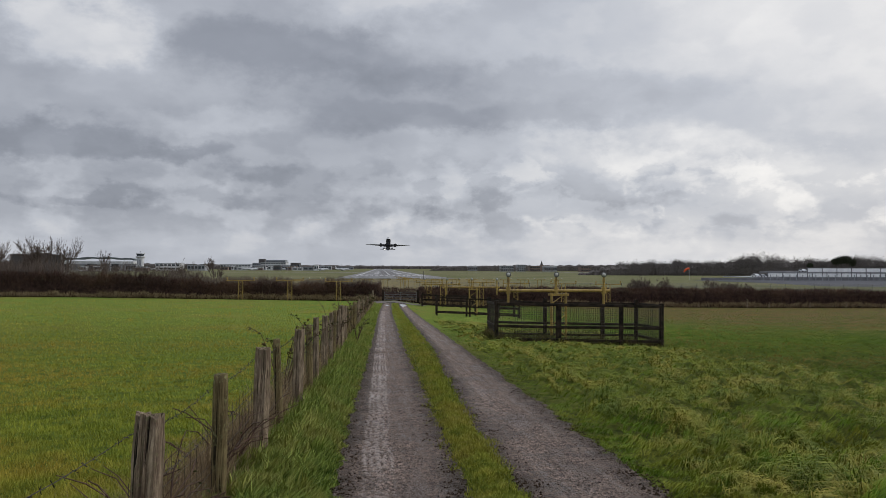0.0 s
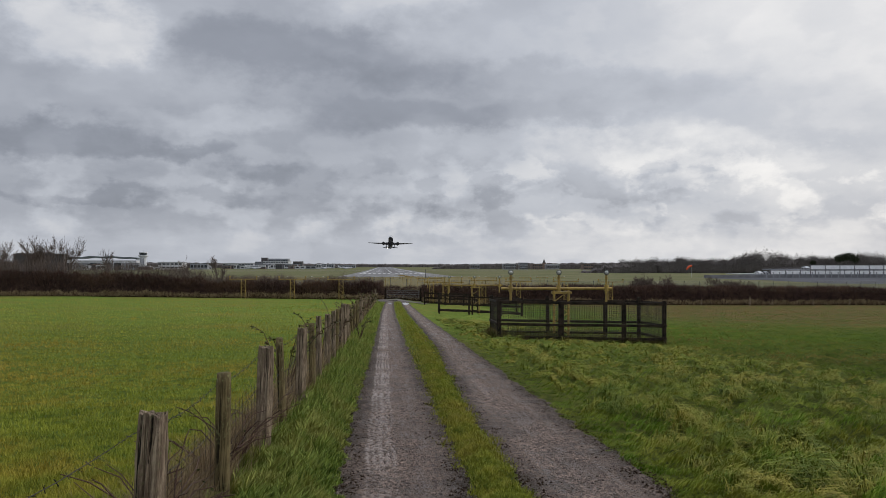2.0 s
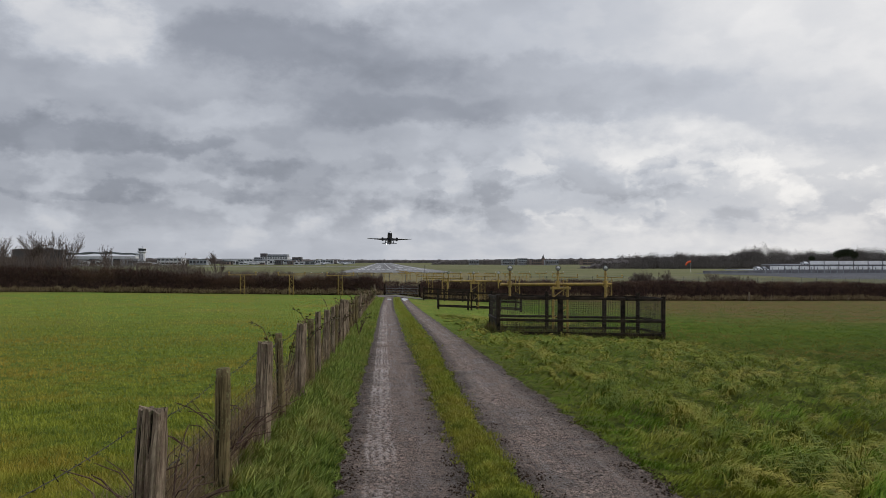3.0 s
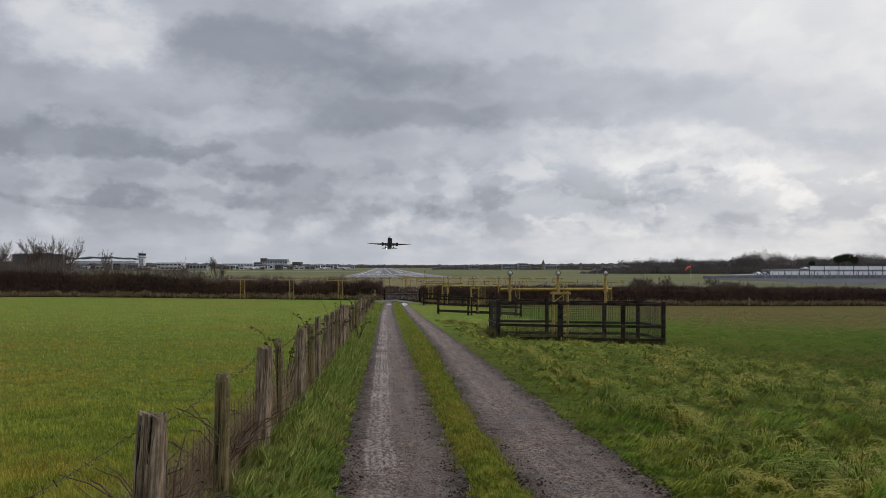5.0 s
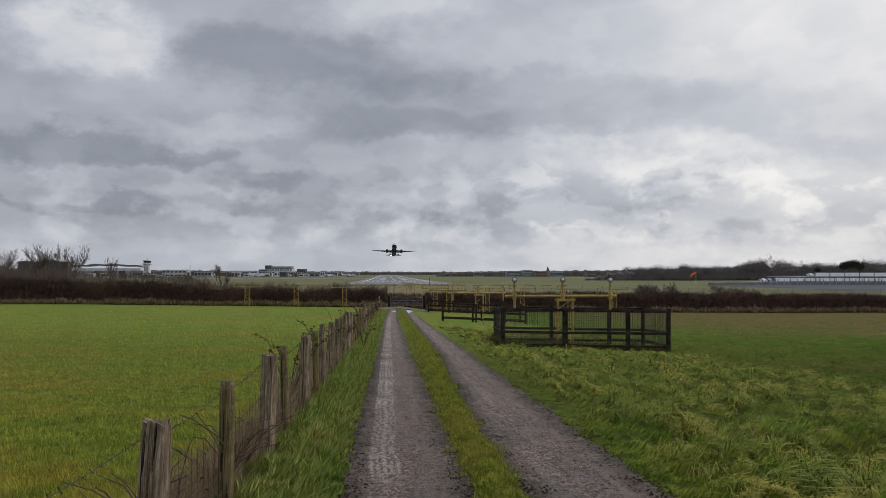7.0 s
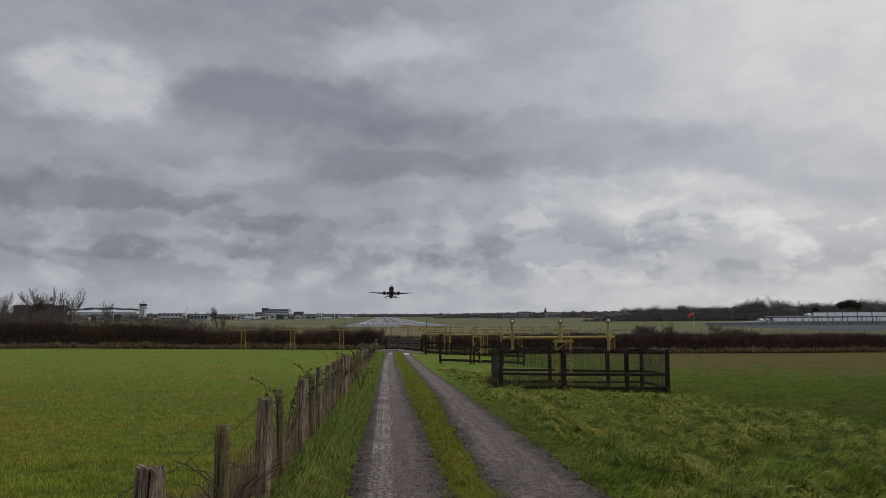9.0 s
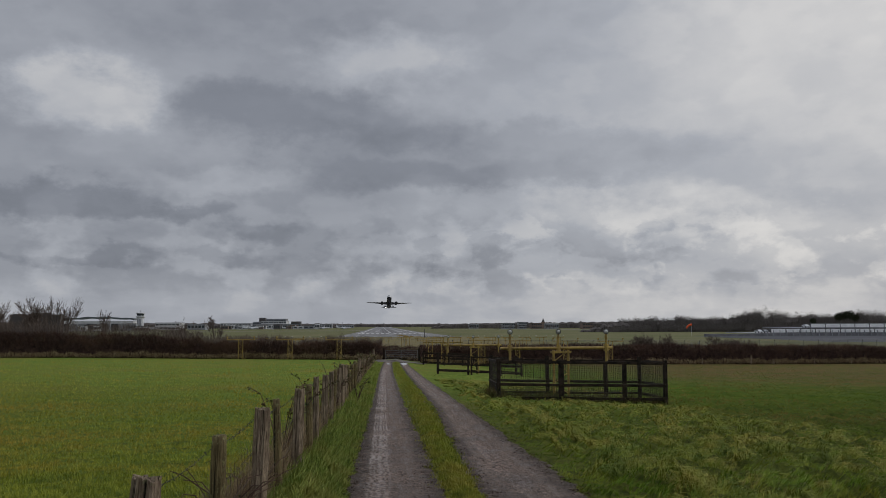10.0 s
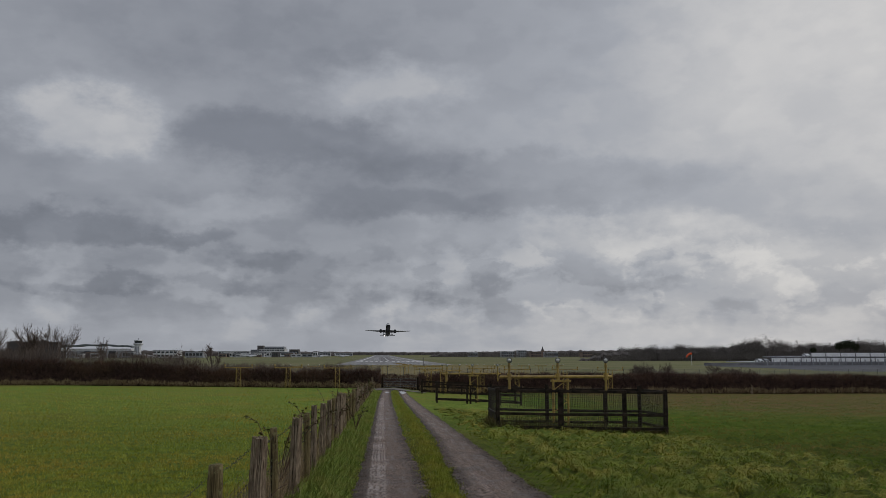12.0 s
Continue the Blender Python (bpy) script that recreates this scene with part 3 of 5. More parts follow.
n = 66000
y = 1 / RNG.uniform(1 / 88, 1 / 3.4, n)
fence_x = -1.2 + 0.005 * y
x = fence_x - 0.15 + (rut(y) - 0.56 - fence_x + 0.15 + 0.06 * wave(y, y * 0, 37, 0.5)) * RNG.uniform(0, 1, n) ** 0.85
h = RNG.uniform(0.06, 0.17, n) * np.clip((rut(y) - 0.50 - x) / 0.25, 0.3, 1) * np.clip(0.8 + 0.9 * wave(x, y, 25, 0.4), 0.2, 1.8)
turf("verge_grass", x, y, h, thick(y, 0.012), RNG.uniform(0.3, 0.95, n), M["verge"], "lush green verge grass between fence and track", heading=RNG.normal(-0.3, 1.3, n))

n = 76000
y = 1 / RNG.uniform(1 / 90, 1 / 3.4, n)
half = crown(y)[1] * (1 + 0.30 * wave(y, y * 0, 26, 1.2) + 0.25 * wave(y, y * 0, 27, 0.3))
x = rut(y) + crown(y)[0] + half * np.clip(RNG.normal(0, 0.55, n), -1.25, 1.25)
h = RNG.uniform(0.025, 0.075, n) * np.clip(0.85 + 0.6 * wave(x, y, 28, 0.45), 0.3, 1.6)
turf("strip_grass", x, y, h, thick(y, 0.007), RNG.uniform(0.2, 0.9, n), M["moss"], "short yellow-green mossy grass strip between the wheel tracks")

# turf round the place where the walk stands
x, y = RNG.uniform(-9, 11, 60000), RNG.uniform(-11, 3.4, 60000)
k = (np.abs(x - rut(y)) > 0.58) & (np.abs(x - rut(y) - 1.56) > 0.62)
x, y = x[k], y[k]
turf("near_grass", x, y, RNG.uniform(0.05, 0.14, len(x)), thick(y, 0.012), RNG.uniform(0.3, 0.95, len(x)), M["tussock"], "rough green grass either side of the track", plain=True)

n = 30000
y = 1 / RNG.uniform(1 / 88, 1 / 3.4, n)
x = -1.40 + 0.005 * y + RNG.normal(0, 0.08, n)
k = RNG.uniform(0, 1, n) < np.interp(y, [9, 16, 40], [1.0, 0.5, 0.3])
x, y, n = x[k], y[k], int(k.sum())
h = RNG.uniform(0.12, 0.62, n) * np.clip(0.75 + 0.45 * wave(y, x, 29, 1.1), 0.25, 1.2)
turf("dead_grass", x, y, h, thick(y, 0.004), RNG.uniform(0.05, 0.75, n), M["straw"], "dry brown dead stems along the fence foot")


def pebbles(name, x, y, s, z, mat, label):
    """Small angular stones or clods, four faces each."""
    n = len(x)
    tet = np.array([[1, 0, 0], [-0.3, 0.9, 0.1], [-0.6, -0.8, 0], [0.1, 0.05, 0.9]])
    spin = RNG.uniform(0, 6.28, n)
    cs, sn = np.cos(spin)[:, None], np.sin(spin)[:, None]
    px = (tet[None, :, 0] * cs - tet[None, :, 1] * sn) * s[:, None] + x[:, None]
    py = (tet[None, :, 0] * sn + tet[None, :, 1] * cs) * s[:, None] + y[:, None]
    pz = tet[None, :, 2] * s[:, None] + z[:, None]
    o = (np.arange(n) * 4)[:, None]
    tri = np.concatenate([o + np.array([q]) for q in ([0, 1, 3], [1, 2, 3], [2, 0, 3], [0, 2, 1])], 0)
    return tagged(fast_mesh(name, np.stack([px, py, pz], -1).reshape(-1, 3), tri, mat), label, "gravel", kind="stuff")


n = 11000
y = 1 / RNG.uniform(1 / 26, 1 / 3.6, n)
x = rut(y) + np.where(RNG.uniform(0, 1, n) < 0.5, 0.0, 1.58) + np.clip(RNG.normal(0, 0.30, n), -0.55, 0.55)
pebbles("loose_gravel", x, y, RNG.uniform(0.004, 0.013, n) * np.where(RNG.uniform(0, 1, n) > 0.98, 2.0, 1), land(x, y) - 0.014, M["pad"], "loose grey stones on the wheel tracks")
n = 8000
y = 1 / RNG.uniform(1 / 34, 1 / 3.6, n)
e = RNG.integers(0, 4, n)
x = rut(y) + np.array([-0.53, 0.51, 1.02, 2.10])[e] + RNG.normal(0, 0.085, n) + 0.09 * wave(y, e * 3.0, 17, 0.6)
pebbles("soil_clods", x, y, RNG.uniform(0.004, 0.018, n), land(x, y) - 0.012, M["soil"], "dark crumbs of soil along the track edges")


# ---- fence along the track ----
def post_mesh(seed, height, rad, square, tip):
    """A fence post: a column with split grain, leaning a little, its top cut uneven."""
    r = np.random.default_rng(seed)
    sides, rings = 28, 16
    s = Shape()
    ang = [2 * math.pi * j / sides for j in range(sides)]
    grain = [1 + (0.07 if square else 0.025) * r.normal() - (0.15 if square and r.random() < 0.2 else 0) for _ in ang]
    lx, ly = r.normal(0, 0.02, 2)
    for i in range(rings + 1):
        h = -0.25 + (height + 0.25) * i / rings
        for j, a in enumerate(ang):
            k = 1.0
            if square:
                k = 1 / max(abs(math.cos(a + 0.3)), abs(math.sin(a + 0.3))) ** 0.7
            worn = 1 - 0.05 * max(0, i - rings + 2) + 0.025 * r.normal() * square
            rr = rad * k * grain[j] * worn
            top = (tip * math.cos(a - 1) * rad + 0.012 * r.normal() * square) if i == rings else 0
            s.v.append(Vector((math.cos(a) * rr + lx * h, math.sin(a) * rr + ly * h, h + top)))
    for i in range(rings):
        for j in range(sides):
            k = (j + 1) % sides
            s.f.append((i * sides + j, i * sides + k, (i + 1) * sides + k, (i + 1) * sides + j))
    e = rings * sides
    s.v.append(Vector((lx * height, ly * height, height + 0.004)))
    s.f += [(e + j, e + (j + 1) % sides, len(s.v) - 1) for j in range(sides)]
    return s


fence = thing("fence", (-1.2, 4, gz(-1.2, 4)), "old timber post and barbed wire fence beside the gravel track", "fence")
# distance, height, radius, squared timber or round
POSTS = [(-9.0, 1.05, 0.06, 1), (-7.0, 1.0, 0.055, 0), (-5.1, 1.05, 0.06, 1), (-3.3, 1.04, 0.055, 0), (-1.5, 1.05, 0.06, 1), (0.4, 1.0, 0.055, 0), (2.2, 1.02, 0.07, 1), (3.98, 1.03, 0.066, 1), (5.8, 1.03, 0.053, 0), (7.7, 1.07, 0.066, 1), (9.15, 1.07, 0.052, 0), (10.9, 1.08, 0.072, 1),
         (12.5, 1.06, 0.058, 0), (13.8, 1.14, 0.056, 1), (15.9, 1.10, 0.064, 1), (17.6, 1.14, 0.058, 1), (19.0, 1.14, 0.055, 0),
         (20.6, 1.10, 0.06, 1), (21.7, 1.20, 0.08, 1), (22.8, 1.08, 0.055, 1)]
d = 24.3
while d < 88:
    POSTS.append((d, random.uniform(0.96, 1.16), random.uniform(0.05, 0.07), random.random() < 0.6))
    d += random.uniform(1.3, 2.3)
POSTS.append((88.5, 1.5, 0.09, 1))
tops = []
for i, (d, hgt, rad, sq) in enumerate(POSTS):
    x = -1.21 + 0.0052 * d + (random.uniform(-0.03, 0.03) if i > 11 else 0)
    hgt -= 0.055
    ob = part("post", post_mesh(94 + i, hgt, rad * (0.85 if i > 9 else 1), sq, 0.0 if sq else 0.1), M["old_wood" if sq else "green_wood"], fence,
              "split grey weathered post" if sq else "round lichen-green post", smooth=not sq)
    ob.location = Vector((x, d, gz(x, d))) - fence.location
    ob.rotation_euler = (0.0, radians(3.5 if i == 7 else random.uniform(-2.0, 2.0)), 0.0)
    tops.append(Vector((x, d, gz(x, d))) - fence.location + Vector((-rad * 0.9, 0, hgt)))
for drop, name in ((0.10, "barbed_wire"), (0.42, "barbed_wire"), (0.72, "plain_wire")):
    s = Shape()
    for i, (a, b) in enumerate(zip(tops[:-1], tops[1:])):
        sag = random.uniform(0.01, 0.05)
        ps = [a.lerp(b, t) + Vector((0, 0, -drop - sag * math.sin(math.pi * t))) for t in (0, 0.25, 0.5, 0.75, 1)]
        s.tube(ps, 0.0020 + 0.00008 * max(0, POSTS[i][0]), 4, False)
        if name == "barbed_wire" and 2 < POSTS[i][0] < 24:
            steps = int((b - a).length / 0.1)
            for q in range(steps):
                c = a.lerp(b, (q + 0.5) / steps) + Vector((0, 0, -drop - sag * math.sin(math.pi * (q + 0.5) / steps)))
                for _ in range(2):
                    v = Vector((random.uniform(-1, 1), random.uniform(-0.3, 0.3), random.uniform(-1, 1))).normalized() * 0.017
                    s.tube([c - v, c + v], 0.0016, 3, False)
    part(name, s, M["rusty"], fence)
s = Shape()
for i, (a, b) in enumerate(zip(tops[7:13], tops[8:14])):
    low = [p - Vector((0, 0, 1.0)) for p in (a, b)]
    for q in range(5):
        s.tube([low[0] + Vector((0, 0, 0.1 + 0.13 * q)), low[1] + Vector((0, 0, 0.1 + 0.13 * q + random.uniform(-0.02, 0.02)))], 0.0014, 3, False)
    steps = int((b - a).length / 0.15)
    for q in range(steps):
        c = low[0].lerp(low[1], q / steps)
        s.tube([c + Vector((0, 0, 0.06)), c + Vector((0, 0, 0.66))], 0.0014, 3, False)
part("netting", s, M["rusty"], fence, "sagging square wire netting")


# ---- brambles in the fence ----
def bramble(at, canes, height, spread_w, leaf, seed):
    r = random.Random(seed)
    ob = thing("bramble", at, "straggling bramble canes with few dark leaves by the fence", "bramble", "brambles along the fence")
    for _ in range(canes):
        lv = Shape()
        a, ln = r.uniform(0, 6.28), r.uniform(0.6, 1.0)
        tip = Vector((math.cos(a) * spread_w * ln, math.sin(a) * spread_w * ln, height * ln * r.uniform(0.7, 1.05)))
        ps = [Vector((0, 0, -0.03)), tip * 0.35 + Vector((0, 0, height * 0.2)), tip * 0.7 + Vector((r.uniform(-0.05, 0.05), 0, height * 0.16)), tip]
        k = 1 + at[1] * 0.03
        cane = part("cane", Shape().tube(ps, [0.006 * k, 0.005 * k, 0.004 * k, 0.0025 * k], 4), M["twig"], ob)
        for _ in range(leaf):
            t = r.uniform(0.4, 1)
            c = ps[1].lerp(ps[2], t * 1.6 - 0.6) if t < 0.75 else ps[2].lerp(ps[3], r.random())
            u = Vector((r.uniform(-1, 1), r.uniform(-1, 1), r.uniform(-0.6, 0.6))).normalized() * (r.uniform(0.008, 0.017) if at[1] < 9 else r.uniform(0.015, 0.030)) * (1 + at[1] * 0.03)
            v = u.cross(Vector((r.uniform(-1, 1), r.uniform(-1, 1), 1))).normalized() * u.length * 0.6
            c = c + u
            lv.sheet([c - u, c + v, c + u, c - v])
        if leaf:
            tagged(part("foliage", lv, M["leaf"], cane), kind="stuff")
    return ob


for i, (x, d, c, hh, w, l) in enumerate(((-1.4, 4.3, 9, 0.5, 0.6, 0), (-1.36, 4.9, 9, 0.55, 0.6, 1), (-1.36, 6.4, 9, 0.6, 0.6, 1), (-1.34, 7.2, 8, 0.7, 0.6, 1), (-1.3, 8.4, 8, 0.6, 0.6, 1), (-1.34, 4.5, 4, 0.85, 0.4, 2), (-1.34, 5.0, 4, 1.0, 0.35, 4), (-1.33, 6.7, 4, 0.7, 0.5, 3), (-1.45, 11.6, 7, 1.35, 0.8, 22),
                                          (-1.3, 16.5, 6, 1.3, 0.7, 12), (-1.2, 20.5, 7, 1.3, 0.7, 14), (-1.15, 25, 7, 1.35, 0.8, 14), (-1.1, 31, 8, 1.3, 0.9, 14),
                                          (-1.05, 38, 8, 1.4, 0.9, 16), (-1.0, 46, 9, 1.5, 1.0, 16), (-0.95, 55, 9, 1.5, 1.0, 16), (-0.7, 24, 5, 0.8, 0.4, 10))):
    bramble((x, d, gz(x, d)), c, hh, w, l, 300 + i)


# ---- timber pens round the approach lights ----
def board(s, a, b, tall, deep, bow=0.008):
    """A sawn rail from a to b, slightly bowed and worn at its edges."""
    a, b = Vector(a), Vector(b)
    along = (b - a).normalized()
    out = along.cross(Vector((0, 0, 1))).normalized() * deep / 2
    upv = Vector((0, 0, tall / 2))
    i, seg = len(s.v), 5
    for k in range(seg + 1):
        t = k / seg
        c = a.lerp(b, t) + Vector((0, 0, random.uniform(-bow, bow)))
        e = 0.82
        s.v += [c - out * e - upv, c + out * e - upv, c + out - upv * e, c + out + upv * e, c + out * e + upv, c - out * e + upv, c - out + upv * e, c - out - upv * e]
    for k in range(seg):
        for j in range(8):
            o = i + k * 8
            s.f.append((o + j, o + (j + 1) % 8, o + 8 + (j + 1) % 8, o + 8 + j))
    s.f += [tuple(i + j for j in reversed(range(8))), tuple(i + seg * 8 + j for j in range(8))]
    return s


def pen(x0, x1, y0, y1, tall, rails, front, back, sides, meshed, label, turn=3.6, base=None):
    """A railed enclosure, turned a little about its near corner; its rails follow the fall of the ground."""
    o = Vector((x0, y0, gz(x0, y0)))
    ob = thing("timber_pen", o, label, "pen", "pens round the approach lights")
    ca, sa = math.cos(radians(turn)), math.sin(radians(turn))

    def foot(x, y):
        u, v = x - x0, y - y0
        px, py = u * ca + v * sa, v * ca - u * sa
        z = gz(x0 + px, y0 + py) if base is None else base[0] + (base[1] - base[0]) * u / (x1 - x0) - 0.03 * v
        return Vector((px, py, z - o.z))

    runs = [((x0, y0), (x1, y0), front), ((x0, y1), (x1, y1), back), ((x0, y0), (x0, y1), sides), ((x1, y0), (x1, y1), sides)]
    for (ax, ay), (bx, by), inner in runs:
        a, b = foot(ax, ay), foot(bx, by)
        off = Vector((0, -0.08, 0)) if ay == by == y0 else Vector((0, 0.08, 0)) if ay == by else Vector((-0.08 if ax == x0 else 0.08, 0, 0))
        for h in rails:
            part("rail", board(Shape(), a + off + Vector((0, 0, h)), b + off + Vector((0, 0, h + random.uniform(-0.02, 0.02))), 0.105, 0.05, 0.014), M["creosote"], ob)
        for t, w in inner:
            c = a.lerp(b, t)
            hh = (rails[-1] + 0.04 if ay == by == y0 else tall) + random.uniform(-0.06, 0.02)
            part("post", Shape().box(c + Vector((0, 0, hh / 2 - 0.15)), (w, 0.11, hh + 0.3), random.uniform(-4, 4), random.uniform(-0.7, 0.7), 0.012), M["creosote"], ob)
        if meshed:
            s = Shape()
            ln = (b - a).length
            for q in range(int(ln / 0.075)):
                c = a.lerp(b, q * 0.075 / ln) + off * 0.5
                s.tube([c + Vector((0, 0, 0.05)), c + Vector((random.uniform(-0.012, 0.012), 0, rails[-1] - random.uniform(0, 0.05)))], 0.0055, 3, False)
            for q in range(15):
                hq = Vector((0, 0, 0.08 + q * (rails[-1] - 0.12) / 15))
                s.tube([a + off * 0.5 + hq, a.lerp(b, 0.5) + off * 0.5 + hq + Vector((0, 0, random.uniform(-0.02, 0.02))), b + off * 0.5 + hq], 0.0045, 3, False)
            part("mesh_panel", s, M["wire"], ob, "rust-brown weldmesh panel")
    for cx, cy in ((x0, y0), (x1, y0), (x0, y1), (x1, y1)):
        c, hh = foot(cx, cy), rails[-1] + 0.10 if cy == y0 else tall + 0.02
        part("corner_post", Shape().box(c + Vector((0, 0, hh / 2 - 0.15)), (0.15, 0.14, hh + 0.3), random.uniform(-4, 4), random.uniform(-0.7, 0.7), 0.02), M["creosote"], ob)
    return ob


pen(4.57, 11.10, 30.0, 33.7, 1.72, (0.15, 0.65, 1.54), ((0.375, 0.2), (0.755, 0.16)), ((0.38, 0.15), (0.77, 0.17)), (), True,
    "dark creosoted timber pen with wire mesh on grass", base=(-1.32, -1.41))
pen(4.42, 10.9, 60.0, 63.8, 1.55, (0.2, 0.72, 1.36), ((0.36, 0.14), (0.40, 0.12), (0.75, 0.14)), ((0.5, 0.12),), (), False, "dark timber railed pen round a light mast")
pen(4.9, 11.0, 90.0, 93.8, 1.5, (0.2, 0.75, 1.32), ((0.4, 0.14), (0.75, 0.14)), ((0.5, 0.12),), (), False, "far dark timber railed pen near the gate")
# weeds and long grass grown up along the rails of the near pen
n = 9000
t, b_side = RNG.uniform(0, 1, n), RNG.uniform(0, 1, n) < 0.6
x = np.where(b_side, 4.57 + 6.52 * t, 4.57 + 0.23 * t + RNG.normal(0, 0.12, n))
y = np.where(b_side, 29.95 - 0.42 * t + RNG.normal(0.35, 0.28, n), 30 + 3.7 * t)
x[:500], y[:500] = 4.15 + RNG.normal(0, 0.22, 500), 29.7 + RNG.normal(0, 0.3, 500)
turf("rank_growth", x, y, RNG.uniform(0.15, 0.55, n) * np.clip(0.8 + 0.5 * wave(x, y, 61, 0.8), 0.3, 1.3), RNG.uniform(0.012, 0.03, n), RNG.uniform(0.2, 0.9, n), M["weed"],
     "dark weeds and long grass along the pen rails", "weeds", plain=True)


# ---- yellow approach light masts ----
def lamp_head(parent, at, r, stalk):
    st = Shape().tube([at - Vector((0, 0, stalk)), at - Vector((0, 0, r * 0.8))], r * 0.45, 8)
    st.tube([at - Vector((0, 0, stalk * 0.45)), at - Vector((0, 0, stalk * 0.30))], r * 0.62, 8)
    lamp = part("lamp", st, M["yellow"], parent)
    hd = Shape().tube([at + Vector((0, 0.13, 0)), at + Vector((0, 0.08, 0)), at + Vector((0, -0.02, 0)), at + Vector((0, -0.05, 0))], [r * 0.5, r * 0.85, r * 1.08, r * 1.08], 12)
    part("housing", hd, M["steel"], lamp)
    gl = Shape().tube([at + Vector((0, -0.05, 0)), at + Vector((0, -0.07, 0)), at + Vector((0, -0.10, 0))], [r * 0.80, r * 0.66, r * 0.2], 12)
    part("lens", gl, M["lens"], lamp, "round clear lamp lens", True)
    return lamp


def light_bar(y, bar_z, label):
    """Three lamps on a horizontal pipe, held by a braced double leg."""
    x = 7.42
    o = Vector((x, y, gz(x, y)))
    ob = thing("approach_light", o, label, "light mast", "approach lights on the centreline")
    top = bar_z - o.z
    part("bar", Shape().tube([(-2.45, 0, top), (2.3, 0, top)], 0.062, 10), M["yellow"], ob)
    for dx in (-2.05, 0.0, 2.05):
        lamp_head(ob, Vector((dx, -0.02, top + 0.68)), 0.105, 0.66)
        part("collar", Shape().tube([(dx, 0, top - 0.12), (dx, 0, top + 0.14)], 0.10, 10), M["yellow"], ob)
        if dx:
            part("drop_pipe", Shape().tube([(dx, 0, top - 0.6), (dx, 0, top - 0.1)], 0.055, 8), M["yellow"], ob)
    for dx in (-0.2, 0.42):
        part("leg", Shape().tube([(dx, 0, -0.1), (dx, 0, top - 0.08)], 0.055, 8), M["yellow"], ob)
    part("head_plate", Shape().box((0.11, 0, top - 0.17), (0.85, 0.2, 0.09), 0, 0, 0.02), M["yellow"], ob)
    k, h = 0, 0.2
    while h < top - 0.5:
        part("brace", Shape().tube([(-0.2, 0, h), (0.42, 0, h + 0.45)][::1 if k % 2 else 1] if k % 2 else [(0.42, 0, h), (-0.2, 0, h + 0.45)], 0.022, 6), M["yellow"], ob)
        h, k = h + 0.45, k + 1
    return ob


light_bar(32.0, 0.66, "yellow pipe mast with three round lamps in a pen")
light_bar(62.0, 0.0, "yellow pipe mast with three lamps, further down the line")
light_bar(92.0, -0.45, "yellow pipe mast with three lamps near the hedge")


def ladder_mast(x, y, top, half, label):
    """A lattice mast like a ladder with a short crosspiece and small lamps."""
    o = Vector((x, y, gz(x, y)))
    ob = thing("lattice_mast", o, label, "light mast", "crossbar light masts")
    h = top - o.z
    for dx in (-0.25, 0.25):
        part("leg", Shape().box((dx, 0, h / 2 - 0.1), (0.085, 0.085, h + 0.2), 0, 0, 0.01), M["yellow"], ob)
    q, k = 0.15, 0
    while q < h - 0.35:
        part("brace", Shape().tube([(-0.25, 0, q), (0.25, 0, q + 0.36)] if k % 2 else [(0.25, 0, q), (-0.25, 0, q + 0.36)], 0.022, 5), M["yellow"], ob)
        q, k = q + 0.36, k + 1
    part("crosspiece", Shape().box((0, 0, h), (half * 2, 0.09, 0.09), 0, 0, 0.01), M["yellow"], ob)
    for dx in (-half + 0.1, half - 0.1):
        part("lamp", Shape().tube([(dx, 0, h), (dx, 0, h + 0.24)], 0.035, 6).tube([(dx, -0.07, h + 0.3), (dx, 0.07, h + 0.3)], 0.10, 10), M["yellow"], ob)
    return ob


for x, y, top in ((-16.9, 95, -0.08), (-11.0, 95, -0.10), (-5.1, 95, -0.15), (6.1, 96, -0.35), (12.7, 96, -0.3), (17.1, 96, -0.4), (23.2, 96, -0.45), (29.0, 96, -0.5)):
    ladder_mast(x, y, top, 1.7, "yellow lattice light mast in front of the hedge")


# ---- field gate and hard standing ----
o = Vector((0.5, 98.0, gz(0.5, 98.0)))
gate = thing("field_gate", o, "grey steel five-bar field gate, closed, across the track", "gate")
for h in (0.2, 0.42, 0.62, 0.84, 1.16):
    part("bar", Shape().tube([(0.05, 0, h), (4.1, 0, h)], 0.03, 6), M["steel"], gate)
for dx in (0.05, 2.1, 4.1):
    part("upright", Shape().tube([(dx, 0, 0.15), (dx, 0, 1.2)], 0.035, 6), M["steel"], gate)
for a, c in ((0.05, 2.1), (4.1, 2.1)):
    part("brace", Shape().tube([(a, 0.03, 0.2), (c, 0.03, 1.15)], 0.022, 6), M["steel"], gate)
for dx in (-0.15, 4.3):
    part("gate_post", Shape().box((dx, 0, 0.65), (0.2, 0.2, 1.6), 3, 0, 0.02), M["creosote"], gate)


